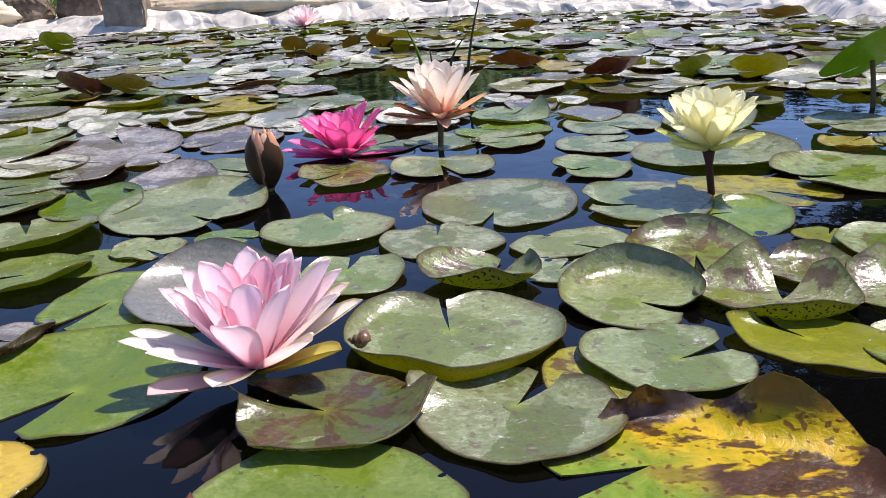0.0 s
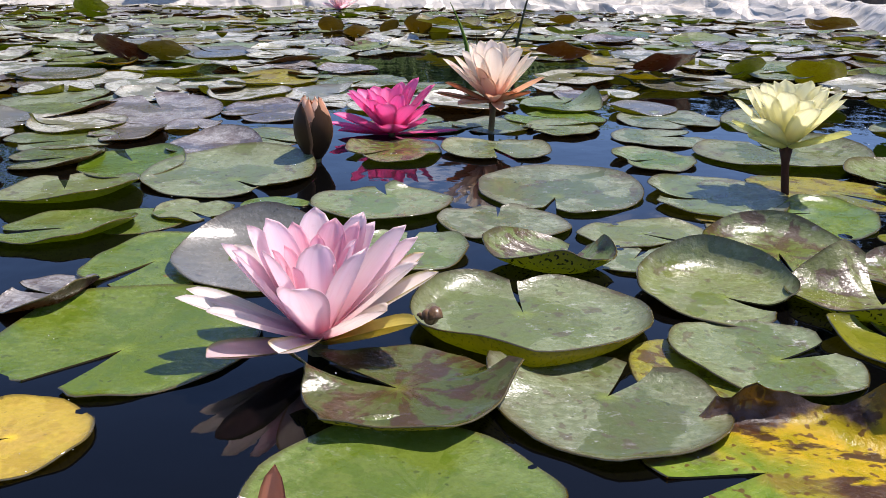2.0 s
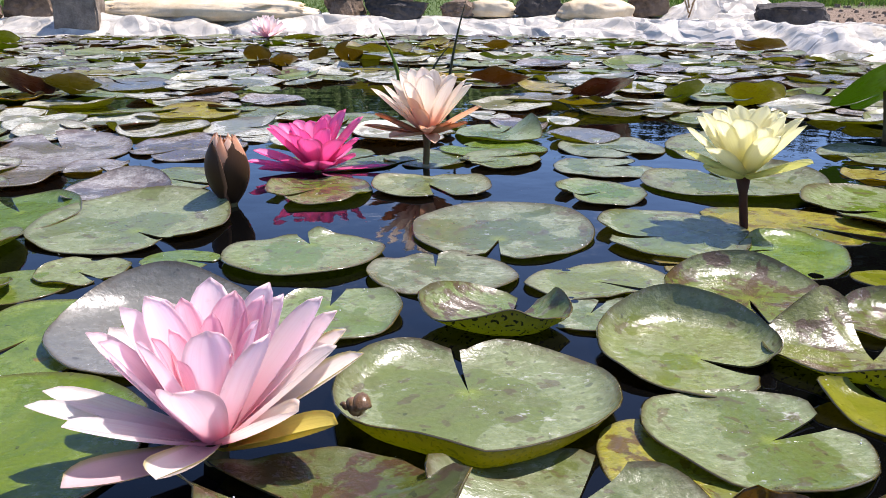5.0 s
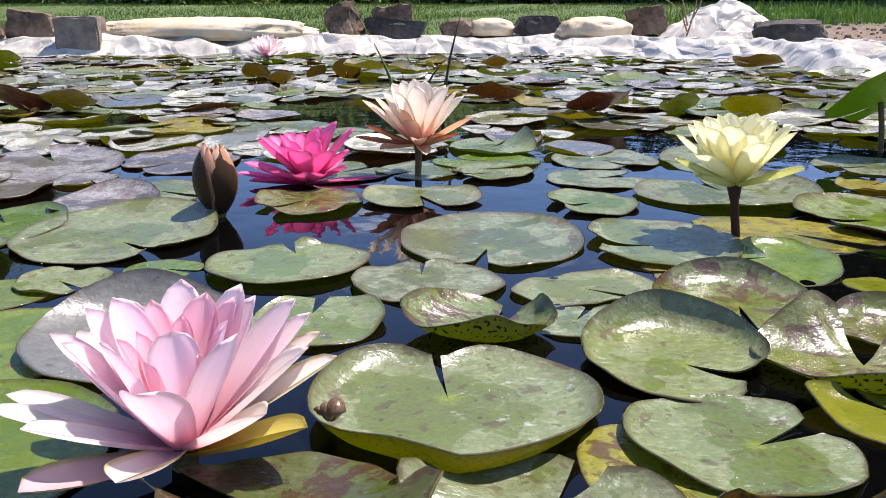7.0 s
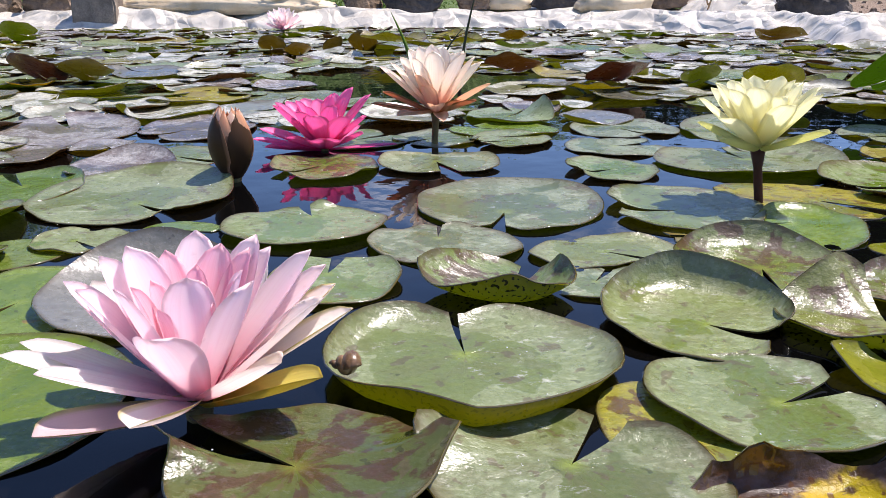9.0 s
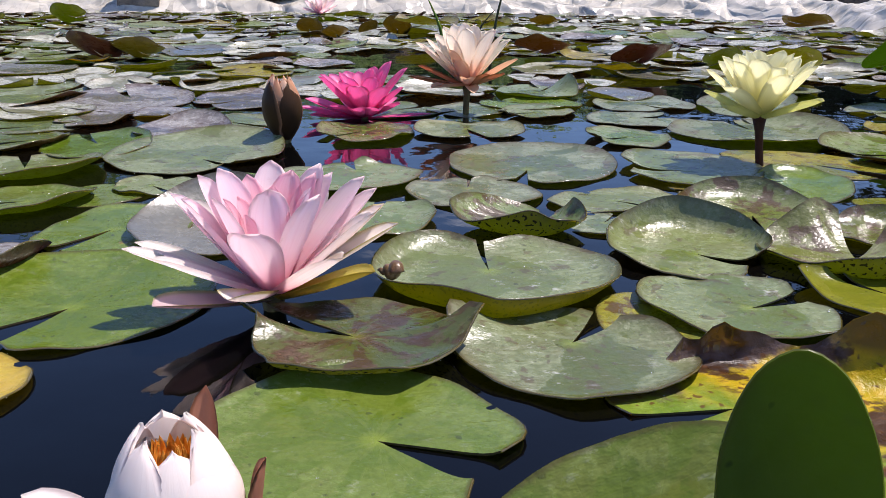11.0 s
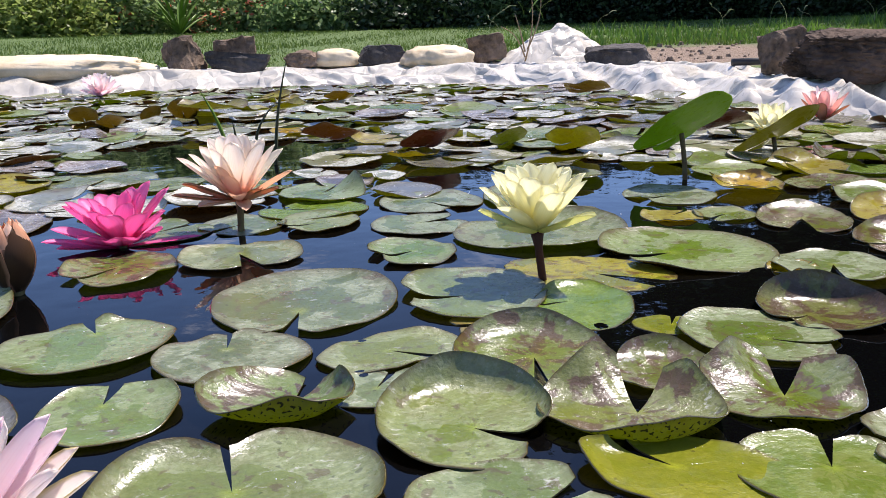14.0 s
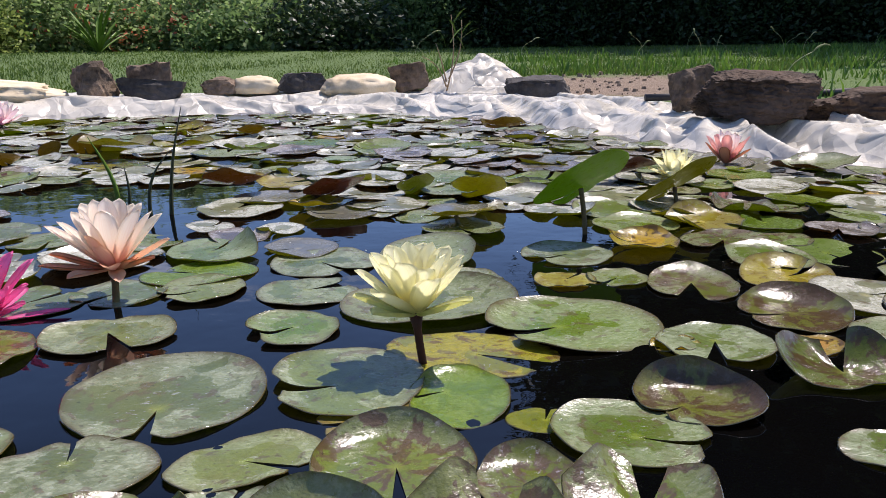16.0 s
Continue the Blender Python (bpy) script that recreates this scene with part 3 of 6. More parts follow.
def pad_data(rx, ry, rot, apex, notch, gap, rims=(), tilt=(0, 0), dish=0.0, wave=0.0015, rings=14, segs=60, seed=0, thick=0.0009, ragged=0.02, horns=(), lip=0.0022, swell=0.00028, fold=(0.16, 0.16)):
    """A round floating leaf with its cleft: upper blade, underside and rim. Angles in degrees, from +x to the left."""
    rr = math.radians(rot)
    n0, gp = math.radians(notch), math.radians(gap)
    ca, sa = math.cos(rr), math.sin(rr)
    th = n0 + gp / 2 + (2 * math.pi - gp) * np.arange(segs + 1) / segs
    ux, uy = np.cos(th), np.sin(th)
    # the ellipse as seen from the apex
    px, py = (ca * apex[0] + sa * apex[1]) / rx, (-sa * apex[0] + ca * apex[1]) / ry
    qx, qy = (ca * ux + sa * uy) / rx, (-sa * ux + ca * uy) / ry
    A, B, C = qx * qx + qy * qy, px * qx + py * qy, px * px + py * py - 1
    R = (-B + np.sqrt(np.maximum(B * B - A * C, 1e-9))) / A
    end = np.minimum(th - th[0], th[-1] - th)
    R = R * (1 - fold[0] * np.exp(-(end / fold[1]) ** 2))
    for ang, width, grow in horns:
        d = (th - math.radians(ang) + math.pi) % (2 * math.pi) - math.pi
        R = R * (1 + grow * np.exp(-(np.abs(d) / math.radians(width)) ** 1.3))
    rag = np.array([noise.noise(Vector((math.cos(a) * 2.2, math.sin(a) * 2.2, seed * 3.1))) + 0.5 * noise.noise(Vector((math.cos(a) * 7, math.sin(a) * 7, seed * 1.7))) for a in th])
    R = R * (1 + ragged * rag)
    f = np.linspace(0.0, 1.0, rings + 1) ** 0.85
    f[0] = 0.003
    F, T = np.meshgrid(f, th, indexing="ij")
    RR = np.broadcast_to(R, F.shape)
    scale = F.copy()
    Z = dish * F ** 2
    Z = Z + wave * F ** 3 * np.sin(3 * T + seed * 1.3) + 0.5 * wave * F ** 5 * np.sin(7 * T + seed * 2.1)
    # an upturned margin, uneven round the blade, and a gently buckled surface
    up = np.array([0.75 + 1.1 * noise.noise(Vector((math.cos(a) * 1.1, math.sin(a) * 1.1, seed * 2.3 + 5))) for a in th])
    Z = Z + lip * np.clip(up, 0.1, 1.6) * F ** 12
    bx, by = F * np.cos(T), F * np.sin(T)
    for q in range(4):
        w, k = seed * 1.9 + q * 2.4, 4.0 + 1.7 * q
        Z = Z + swell * (1.0, 0.8, 0.55, 0.4)[q] * np.sin(k * (bx * math.cos(w) + by * math.sin(w)) + 3.1 * w) * F
    for ang, width, h, start in rims:
        d = (T - math.radians(ang) + math.pi) % (2 * math.pi) - math.pi
        g = np.exp(-(d / math.radians(width)) ** 2)
        q = np.clip((F - start) / (1 - start), 0, 1)
        Z = Z + h * g * q ** 1.6
        scale = scale - g * q ** 2 * abs(h) * 0.45 / RR
    X, Y = scale * RR * np.cos(T), scale * RR * np.sin(T)
    Z = Z + tilt[0] * X + tilt[1] * Y
    cols, rows = segs + 1, rings + 1
    top = np.stack([X, Y, Z], -1).reshape(-1, 3)
    low = top.copy()
    low[:, 2] -= thick
    # the underside shrinks inward a little where the rim stands up
    verts = np.concatenate([top, low])
    uv = np.stack([np.broadcast_to(np.arange(cols) / segs, F.shape), F], -1).reshape(-1, 2)
    uvs = np.concatenate([uv, uv])
    faces, idx = [], []
    n = rows * cols
    for j in range(rows - 1):
        for k in range(segs):
            a, b, c, d = j * cols + k, (j + 1) * cols + k, (j + 1) * cols + k + 1, j * cols + k + 1
            faces.append((a, b, c, d))
            idx.append(0)
            faces.append((n + d, n + c, n + b, n + a))
            idx.append(1)
    border = [(rows - 1) * cols + k for k in range(cols)]
    left = [j * cols for j in range(rows)]
    right = [j * cols + segs for j in range(rows)]
    for line, flip in ((border, False), (left, True), (right, False)):
        m = len(verts)
        up, down = verts[line], verts[[n + q for q in line]]
        out = np.zeros_like(up)
        if line is border:
            out[:, 0], out[:, 1] = np.cos(th), np.sin(th)
        mid = (up + down) / 2 + out * thick * 0.9
        verts = np.concatenate([verts, up + out * thick * 0.1, mid, down])
        uvs = np.concatenate([uvs, uvs[line], uvs[line], uvs[line]])
        w = len(line)
        for r in range(2):
            for k in range(w - 1):
                a = m + r * w + k
                quad = (a, a + w, a + w + 1, a + 1)
                faces.append(quad[::-1] if flip else quad)
                idx.append(2)
    return verts, faces, idx, uvs


PAD_LABEL = {
    "green": "green water-lily pad with a dusty dried film, floating",
    "fresh": "bright fresh green water-lily pad lying flat on the water",
    "dusty": "dusty green water-lily pad, paled by sky glare in its colour",
    "purple": "dull purplish grey water-lily pad with glossy rim",
    "mottled": "green water-lily pad with radiating maroon blotches",
    "silver": "silvery grey glossy water-lily pad with raised rim",
    "yellow": "yellowing water-lily pad with brown decay spots",
    "olive": "olive yellow ageing water-lily pad on the water",
    "lemon": "bright yellow water-lily pad with few brown spots",
    "deep": "dark green water-lily pad in its own shade",
    "sage": "dull sage green water-lily pad with a dried film",
    "patchy": "patchy yellow and olive ageing water-lily pad",
    "wet": "wet dark green water-lily pad with maroon blotches",
    "lime": "bright yellow-green water-lily pad half in shade",
    "rotting": "yellow water-lily pad with black-brown decay",
    "brown": "withered brown curled water-lily pad",
}
pad_count = 0


def pad(cx, cy, rx, ry, rot, ax, ay, notch, look_="green", gap=16, z=0.003, rims=(), tilt=(0, 0), dish=0.0, wave=0.0013, under="yellow", label="", ragged=0.02, horns=(), lip=0.0015, fold=(0.16, 0.16)):
    """One floating pad: centre, half-axes and turn of its outline, the point where stalk and veins meet, and the way the cleft opens."""
    global pad_count
    pad_count += 1
    sunk = wave <= 0.0003
    rims = [(a, w, h * 0.4 if h <= 0.010 and 200 < a % 360 < 320 else h, s) for a, w, h, s in rims]
    v, f, i, uv = pad_data(rx, ry, rot, (ax - cx, ay - cy), notch, gap, rims, tilt, dish, wave, seed=pad_count, ragged=ragged, horns=horns, lip=0.0 if sunk else lip, swell=0.0 if sunk else 0.00028, fold=fold)
    ob = tagged(new("lily_pad"), label or PAD_LABEL[look_], "lily pad", "lily pads on the pond")
    ob.matrix_basis = pose(ax, ay, 0)
    z = 0.0004 if sunk else 0.0005 + 0.22 * z
    part("blade", mesh_from("blade", v, f, [PAD[look_], UNDER[under], RIM], i, uv), ob, "", pose(0, 0, z))
    way = math.radians(notch + 180 + 40 * math.sin(pad_count))
    part("stalk", tube("stalk", bend((math.cos(way) * 0.05, math.sin(way) * 0.05, -0.16), (0, 0, z - 0.001), (0, 0, -0.01)), [0.0022] * 9, STEM, 6), ob)
    PLACED.append((cx, cy, max(rx, ry)))
    return ob


PLACED = []


def petal_mesh(name, length, width, cup, curl, mat, thick=0.0009, twist=0.0, ns=14, nw=8, blunt=0.66):
    """A petal lying along +x, hollow side up."""
    s = np.linspace(0, 1, ns + 1)
    half = width / 2 * (0.34 * (1 - s) ** 2 + 1.18 * s ** 0.83 * np.maximum(1 - s ** 3.0, 0) ** blunt)
    half[-1] = width * 0.012
    e = np.linspace(-1, 1, nw + 1)
    S, E = np.meshgrid(s, e, indexing="ij")
    H = half[:, None]
    X = length * S
    Y = H * E
    Z = cup * H * E ** 2 + curl * length * S ** 2 - 0.10 * curl * length * S
    Z = Z + twist * H * E * S
    X = X - abs(curl) * 0.25 * length * S ** 3
    top = np.stack([X, Y, Z], -1).reshape(-1, 3)
    low = top.copy()
    low[:, 2] -= (thick * (1 - 0.75 * np.abs(E)) * (1.2 - S)).reshape(-1)
    n, cols = (ns + 1) * (nw + 1), nw + 1
    faces = []
    for j in range(ns):
        for k in range(nw):
            a, b, c, d = j * cols + k, (j + 1) * cols + k, (j + 1) * cols + k + 1, j * cols + k + 1
            faces.append((a, b, c, d))
            faces.append((n + d, n + c, n + b, n + a))
    ring = [k for k in range(cols)] + [j * cols + nw for j in range(1, ns + 1)] + [ns * cols + k for k in range(nw - 1, -1, -1)] + [j * cols for j in range(ns - 1, 0, -1)]
    for p, q in zip(ring, ring[1:] + ring[:1]):
        faces.append((q, p, n + p, n + q))
    uv = np.stack([S, E * 0.5 + 0.5], -1).reshape(-1, 2)
    return mesh_from(name, np.concatenate([top, low]), faces, [mat], uvs=np.concatenate([uv, uv]))


def whorl(flower, count, start, elev, length, width, cup, curl, mat, rng, name="petal", base=(0, 0, 0), inset=0.004, spread=7, label="", sector=360.0):
    """A ring of petals, each its own piece; three shapes are shared round the ring."""
    meshes = [petal_mesh(name, length * rng.uniform(0.92, 1.06), width * rng.uniform(0.9, 1.1), cup * rng.uniform(0.8, 1.2), curl * rng.uniform(0.7, 1.3), mat, twist=rng.uniform(-0.3, 0.3)) for _ in range(min(3, count))]
    for k in range(count):
        az = start + sector * k / count + rng.uniform(-spread, spread)
        el = elev + rng.uniform(-spread, spread)
        m = Matrix.Translation(base) @ pose(0, 0, 0, 0, 0, az) @ pose(inset, 0, 0, 0, -el, 0) @ pose(0, 0, 0, rng.uniform(-10, 10), 0, 0)
        part(name, meshes[k % len(meshes)], flower, label, m)


def petals(flower, rows, mat, base, name="petal", label=""):
    """Petals set one by one: azimuth, rise, length, width, hollow, curl."""
    for az, el, length, width, cup, curl in rows:
        lone_petal(flower, az, el, length, width, cup, curl, mat, name, base, label=label)


def lone_petal(flower, az, el, length, width, cup, curl, mat, name="petal", base=(0, 0, 0), roll=0, label="", inset=0.004):
    me = petal_mesh(name, length, width, cup, curl, mat)
    part(name, me, flower, label, Matrix.Translation(base) @ pose(0, 0, 0, 0, 0, az) @ pose(inset, 0, 0, 0, -el, 0) @ pose(0, 0, 0, roll, 0, 0))


def stamens(flower, count, length, mat, rng, base=(0, 0, 0)):
    for k in range(count):
        az, el = 360 * k / count + rng.uniform(-8, 8), rng.uniform(58, 85)
        me_len = length * rng.uniform(0.8, 1.1)
        if k < 3:
            shapes.append(petal_mesh("stamen", me_len, 0.0030, 0.4, 0.25, mat, ns=5, nw=2))
        part("stamen", shapes[-1 - k % 3] if k >= 3 else shapes[-1], flower, "", Matrix.Translation(base) @ pose(0, 0, 0, 0, 0, az) @ pose(0.003, 0, 0, 0, -el, 0))


shapes = []


def flower_base(x, y, z, label, tilt_x=0, tilt_y=0, turn=0):
    ob = new("water_lily")
    ob.empty_display_size = 0.02
    ob.matrix_basis = pose(x, y, z, tilt_x, tilt_y, turn)
    return tagged(ob, label, "water lily", "water lilies")


def cup_petal(name, height, radius, arc, mat, flare=0.0, low=0.06, high=0.93, thick=0.0009, ns=12, nw=8, blunt=3.2):
    """A petal that hugs an egg-shaped bud; flare bends its tip outward."""
    s = np.linspace(0, 1, ns + 1)
    e = np.linspace(-1, 1, nw + 1)
    S, E = np.meshgrid(s, e, indexing="ij")
    r = radius * np.sin(np.pi * (low + (high - low) * S ** 1.05)) ** 0.75 + flare * S ** 3
    shape = np.maximum(1 - S ** blunt, 0.0) ** 0.6 * (0.55 + 0.45 * np.minimum(1, S * 3)) + 0.02
    A = math.radians(arc) / 2 * shape * E
    Z = height * S - 0.04 * height * E ** 2 * S
    sides = []
    for k, rr in enumerate((r, r - thick)):
        sides.append(np.stack([rr * np.cos(A), rr * np.sin(A), Z], -1).reshape(-1, 3))
    n, cols = (ns + 1) * (nw + 1), nw + 1
    faces = []
    for j in range(ns):
        for k in range(nw):
            a, b, c, d = j * cols + k, (j + 1) * cols + k, (j + 1) * cols + k + 1, j * cols + k + 1
            faces.append((d, c, b, a))
            faces.append((n + a, n + b, n + c, n + d))
    ring = [k for k in range(cols)] + [j * cols + nw for j in range(1, ns + 1)] + [ns * cols + k for k in range(nw - 1, -1, -1)] + [j * cols for j in range(ns - 1, 0, -1)]
    for p, q in zip(ring, ring[1:] + ring[:1]):
        faces.append((p, q, n + q, n + p))
    uv = np.stack([S, E * 0.5 + 0.5], -1).reshape(-1, 2)
    return mesh_from(name, np.concatenate(sides), faces, [mat], uvs=np.concatenate([uv, uv]))


def cup_ring(flower, count, start, height, radius, arc, mat, rng, name="petal", base=(0, 0, 0), flare=0.0, label="", high=0.93):
    for k in range(count):
        me = cup_petal(name, height * rng.uniform(0.94, 1.05), radius * rng.uniform(0.97, 1.03), arc * rng.uniform(0.92, 1.08), mat, flare, high=high)
        part(name, me, flower, label, Matrix.Translation(base) @ pose(0, 0, 0, 0, 0, start + 360 * k / count + rng.uniform(-5, 5)))


# ---- the pond: water, ground, liner ----
SHORE = [(-2.7, 0.4), (-2.6, 2.4), (-1.9, 3.10), (-0.9, 3.25), (0.1, 3.26), (0.74, 3.09), (1.05, 2.70), (1.12, 2.36), (1.18, 2.04), (1.24, 1.72), (1.40, 1.40), (1.70, 0.8), (1.45, 0.0), (0.4, -0.7), (-1.4, -0.6)]


def smooth_loop(points, steps):
    out, n = [], len(points)
    for i in range(n):
        p0, p1, p2, p3 = (Vector(points[(i + k - 1) % n]) for k in range(4))
        for s in range(steps):
            t = s / steps
            out.append(0.5 * (2 * p1 + (p2 - p0) * t + (2 * p0 - 5 * p1 + 4 * p2 - p3) * t * t + (3 * p1 - p0 - 3 * p2 + p3) * t ** 3))
    return out


shore = smooth_loop(SHORE, 14)
shore_n = []
for i, p in enumerate(shore):
    d = shore[(i + 1) % len(shore)] - shore[i - 1]
    shore_n.append(Vector((-d.y, d.x)).normalized())
MID = Vector((-0.5, 1.4))
shore_n = [n if n.dot(p - MID) > 0 else -n for n, p in zip(shore_n, shore)]


def ramp(x, pts):
    for (a, va), (b, vb) in zip(pts, pts[1:]):
        if x <= b:
            t = max(0.0, (x - a) / (b - a))
            return va + (vb - va) * t
    return pts[-1][1]


def bank(d):
    """Height of the earth at a distance from the water's edge."""
    return ramp(d, [(-1.5, -0.45), (-0.25, -0.30), (0.0, -0.06), (0.08, -0.03), (0.2, -0.005), (0.42, 0.035), (0.7, 0.062), (1.5, 0.10), (5.0, 0.20), (9.0, 0.25), (400.0, 0.25)])


def in_pond(x, y, margin=0.0):
    """Whether a place lies on the water, that far from its edge at least."""
    inside = False
    n = len(shore)
    for i in range(n):
        a, b = shore[i], shore[i - 1]
        if (a.y > y) != (b.y > y) and x < (b.x - a.x) * (y - a.y) / (b.y - a.y) + a.x:
            inside = not inside
    if not inside:
        return False
    return margin <= 0 or min((p.x - x) ** 2 + (p.y - y) ** 2 for p in shore) > margin * margin


def shore_distance(x, y):
    return min(math.hypot(p.x - x, p.y - y) for p in shore)


def build_ground():
    offs = [-1.0, -0.6, -0.25, -0.1, 0.0, 0.06, 0.13, 0.22, 0.35, 0.5, 0.75, 1.1, 1.6, 2.3, 3.2, 4.5, 6.5, 9, 14, 25, 60, 400]
    n = len(shore)
    verts = [(MID.x, MID.y, -0.45)]
    for d in offs:
        for i, (p, q) in enumerate(zip(shore, shore_n)):
            out = (p - MID).normalized()
            away = q.lerp(out, min(1.0, max(0.0, (d - 0.2) / 2.0))) if d > 0 else out
            w = p + away * (d if d > 0 else max(d, -(p - MID).length * 0.9))
            z = bank(d) + (0.02 * noise.noise(Vector((w.x * 1.7, w.y * 1.7, 3))) if d > 0.3 else 0)
            verts.append((w.x, w.y, z))
    faces = [(0, 1 + i, 1 + (i + 1) % n) for i in range(n)]
    for r in range(len(offs) - 1):
        for i in range(n):
            j = (i + 1) % n
            faces.append((1 + r * n + i, 1 + (r + 1) * n + i, 1 + (r + 1) * n + j, 1 + r * n + j))
    ob = new("ground", mesh_from("ground", verts, faces, [GROUND]))
    tagged(ob, "lawn ground with bare brown earth beside the pond", "ground", kind="structure")


def build_water():
    n = len(shore)
    verts = [(MID.x, MID.y, 0)] + [(p.x + q.x * 0.05, p.y + q.y * 0.05, 0) for p, q in zip(shore, shore_n)]
    ob = new("water", mesh_from("water", verts, [(0, 1 + i, 1 + (i + 1) % n) for i in range(n)], [WATER]))
    tagged(ob, "still dark pond water mirroring the blue sky", "water", kind="structure")


def soft_abs(a):
    """The size of a number, rounded off near nought."""
    return math.sqrt(a * a + 0.004)


def build_liner():
    """The white sheet folded over the bank, all round the pond."""
    fine = smooth_loop(SHORE, 84)
    n = len(fine)
    cols = 72
    verts, faces = [], []
    run = 0.0
    for i, p in enumerate(fine):
        d = fine[(i + 1) % n] - fine[i - 1]
        run += (fine[i] - fine[i - 1]).length if i else 0
        q = Vector((-d.y, d.x)).normalized()
        if q.dot(p - MID) < 0:
            q = -q
        reach = 0.50 + 0.12 * noise.noise(Vector((run * 1.6, 0, 9)))
        lip = 0.05 * noise.noise(Vector((run * 2.3, 5, 1))) + 0.03 * noise.noise(Vector((run * 8, 5, 1))) - 0.04
        for k in range(cols):
            w = lip + (reach - lip) * k / (cols - 1)
            rise = ramp(w, [(-0.12, -0.030), (0.0, 0.0), (0.025, 0.018), (0.07, 0.036), (0.16, 0.044), (0.28, 0.050), (0.40, 0.056), (0.7, 0.064)])
            warp = 0.5 * noise.noise(Vector((run * 2.0, w * 3.0, 21)))
            ridge = 1 - soft_abs(noise.noise(Vector((run * 2.7 + w * 3 + warp, w * 6.5 + run * 1.3, 2))))
            small = 1 - soft_abs(noise.noise(Vector((run * 7.0 - w * 6, w * 9 + run * 3.0 + warp, 7))))
            pleat = 1 - soft_abs(noise.noise(Vector((run * 11 + w * 9, w * 12 - run, 13))))
            puff = noise.noise(Vector((run * 2.6, w * 4, 4)))
            drape = 1 - soft_abs(noise.noise(Vector((run * 5.2 + warp, w * 2.2, 31))) * 1.5)
            relief = 0.070 * ridge ** 2.0 + 0.014 * small ** 2.0 + 0.004 * pleat ** 1.6 + 0.026 * puff + 0.024 * drape * max(0.0, 1 - w / 0.26) - 0.060
            amount = min(1.0, max(0.12, (w + 0.03) / 0.09)) * (0.25 + 0.75 * min(1.0, (cols - 1 - k) / 9))
            z = rise + relief * amount
            z = max(z, bank(w) + 0.004) if w > 0.02 else z
            sway = 0.045 * noise.noise(Vector((run * 6, w * 7, 11)))
            out = w + 0.035 * noise.noise(Vector((run * 4, w * 5, 17)))
            verts.append((p.x + q.x * out - q.y * sway, p.y + q.y * out + q.x * sway, z))
    for i in range(n):
        j = (i + 1) % n
        for k in range(cols - 1):
            faces.append((i * cols + k, i * cols + k + 1, j * cols + k + 1, j * cols + k))
    ob = new("pond_liner", mesh_from("pond_liner", verts, faces, [LINER]))
    tagged(ob, "crumpled white plastic liner draped over the pond bank", "pond liner", kind="structure")


build_ground()
build_water()
build_liner()


# ---- pads placed one by one ----
# beside the pink flower and in front of it
pad(0.068, 0.489, 0.066, 0.057, -2, 0.066, 0.494, 98, "green", 7, 0.010, [(-90, 80, 0.012, 0.80), (70, 24, 0.006, 0.5), (125, 24, 0.006, 0.5), (165, 30, 0.006, 0.7)], under="yellow", label="large green water-lily pad with upturned yellow rim", horns=[(-88, 26, 0.16)], fold=(0.30, 0.26))
pad(0.010, 0.403, 0.044, 0.037, -5, 0.008, 0.403, 156, "wet", 22, 0.028, [(172, 14, 0.011, 0.3), (6, 14, 0.014, 0.35), (-122, 14, 0.006, 0.6), (-58, 14, 0.008, 0.66), (-90, 42, 0.008, 0.80)], under="speckled", horns=[(4, 11, 0.30), (-124, 12, 0.26), (-56, 12, 0.14), (50, 16, 0.10)], fold=(-0.34, 0.14), label="maroon-blotched water-lily pad with pointed upturned corners")
pad(0.100, 0.405, 0.051, 0.043, -10, 0.100, 0.412, 54, "green", 24, 0.004, [(168, 16, 0.012, 0.3), (-80, 55, 0.006, 0.8), (30, 25, 0.005, 0.6)], under="yellow", horns=[(168, 14, 0.22), (-95, 14, 0.08)])
pad(0.181, 0.455, 0.046, 0.040, -20, 0.188, 0.453, 25, "green", 17, 0.004, [(200, 60, 0.003, 0.6)], under="olive")
pad(-0.134, 0.454, 0.066, 0.062, 2, -0.131, 0.439, -121, "fresh", 30, 0.003, [(90, 60, 0.004, 0.6)], under="yellow")
pad(-0.160, 0.560, 0.045, 0.055, -8, -0.163, 0.560, -112, "fresh", 16, 0.002)
pad(-0.097, 0.568, 0.056, 0.055, 12, -0.090, 0.560, -58, "silver", 14, 0.010, [(112, 60, 0.020, 0.5), (10, 40, 0.005, 0.6)], under="olive")
pad(-0.150, 0.520, 0.024, 0.017, 20, -0.150, 0.520, 200, "olive", 16, 0.002, wave=0.0003)
pad(-0.198, 0.498, 0.028, 0.034, 23, -0.198, 0.501, 170, "purple", 14, 0.006, [(-30, 60, 0.014, 0.3)], under="maroon")
pad(-0.292, 0.704, 0.057, 0.058, 17, -0.301, 0.712, 118, "green", 14, 0.006, [(-40, 60, 0.013, 0.5)], under="olive")
pad(-0.250, 0.614, 0.050, 0.042, 20, -0.249, 0.617, 200, "fresh", 14, 0.004, [(-35, 60, 0.010, 0.5)], under="olive")
pad(-0.210, 0.640, 0.035, 0.030, 20, -0.210, 0.640, 160, "fresh", 14, 0.002, wave=0.0003)
pad(-0.183, 0.780, 0.076, 0.082, -3, -0.171, 0.752, -40, "green", 14, 0.005, [(85, 60, 0.008, 0.6), (-20, 30, 0.004, 0.5)], under="maroon")
pad(-0.284, 0.806, 0.048, 0.060, 15, -0.286, 0.810, 130, "fresh", 14, 0.003, [(60, 60, 0.006, 0.6)], under="maroon")
pad(-0.177, 0.666, 0.030, 0.028, 9, -0.180, 0.665, -38, "green", 14, 0.002)
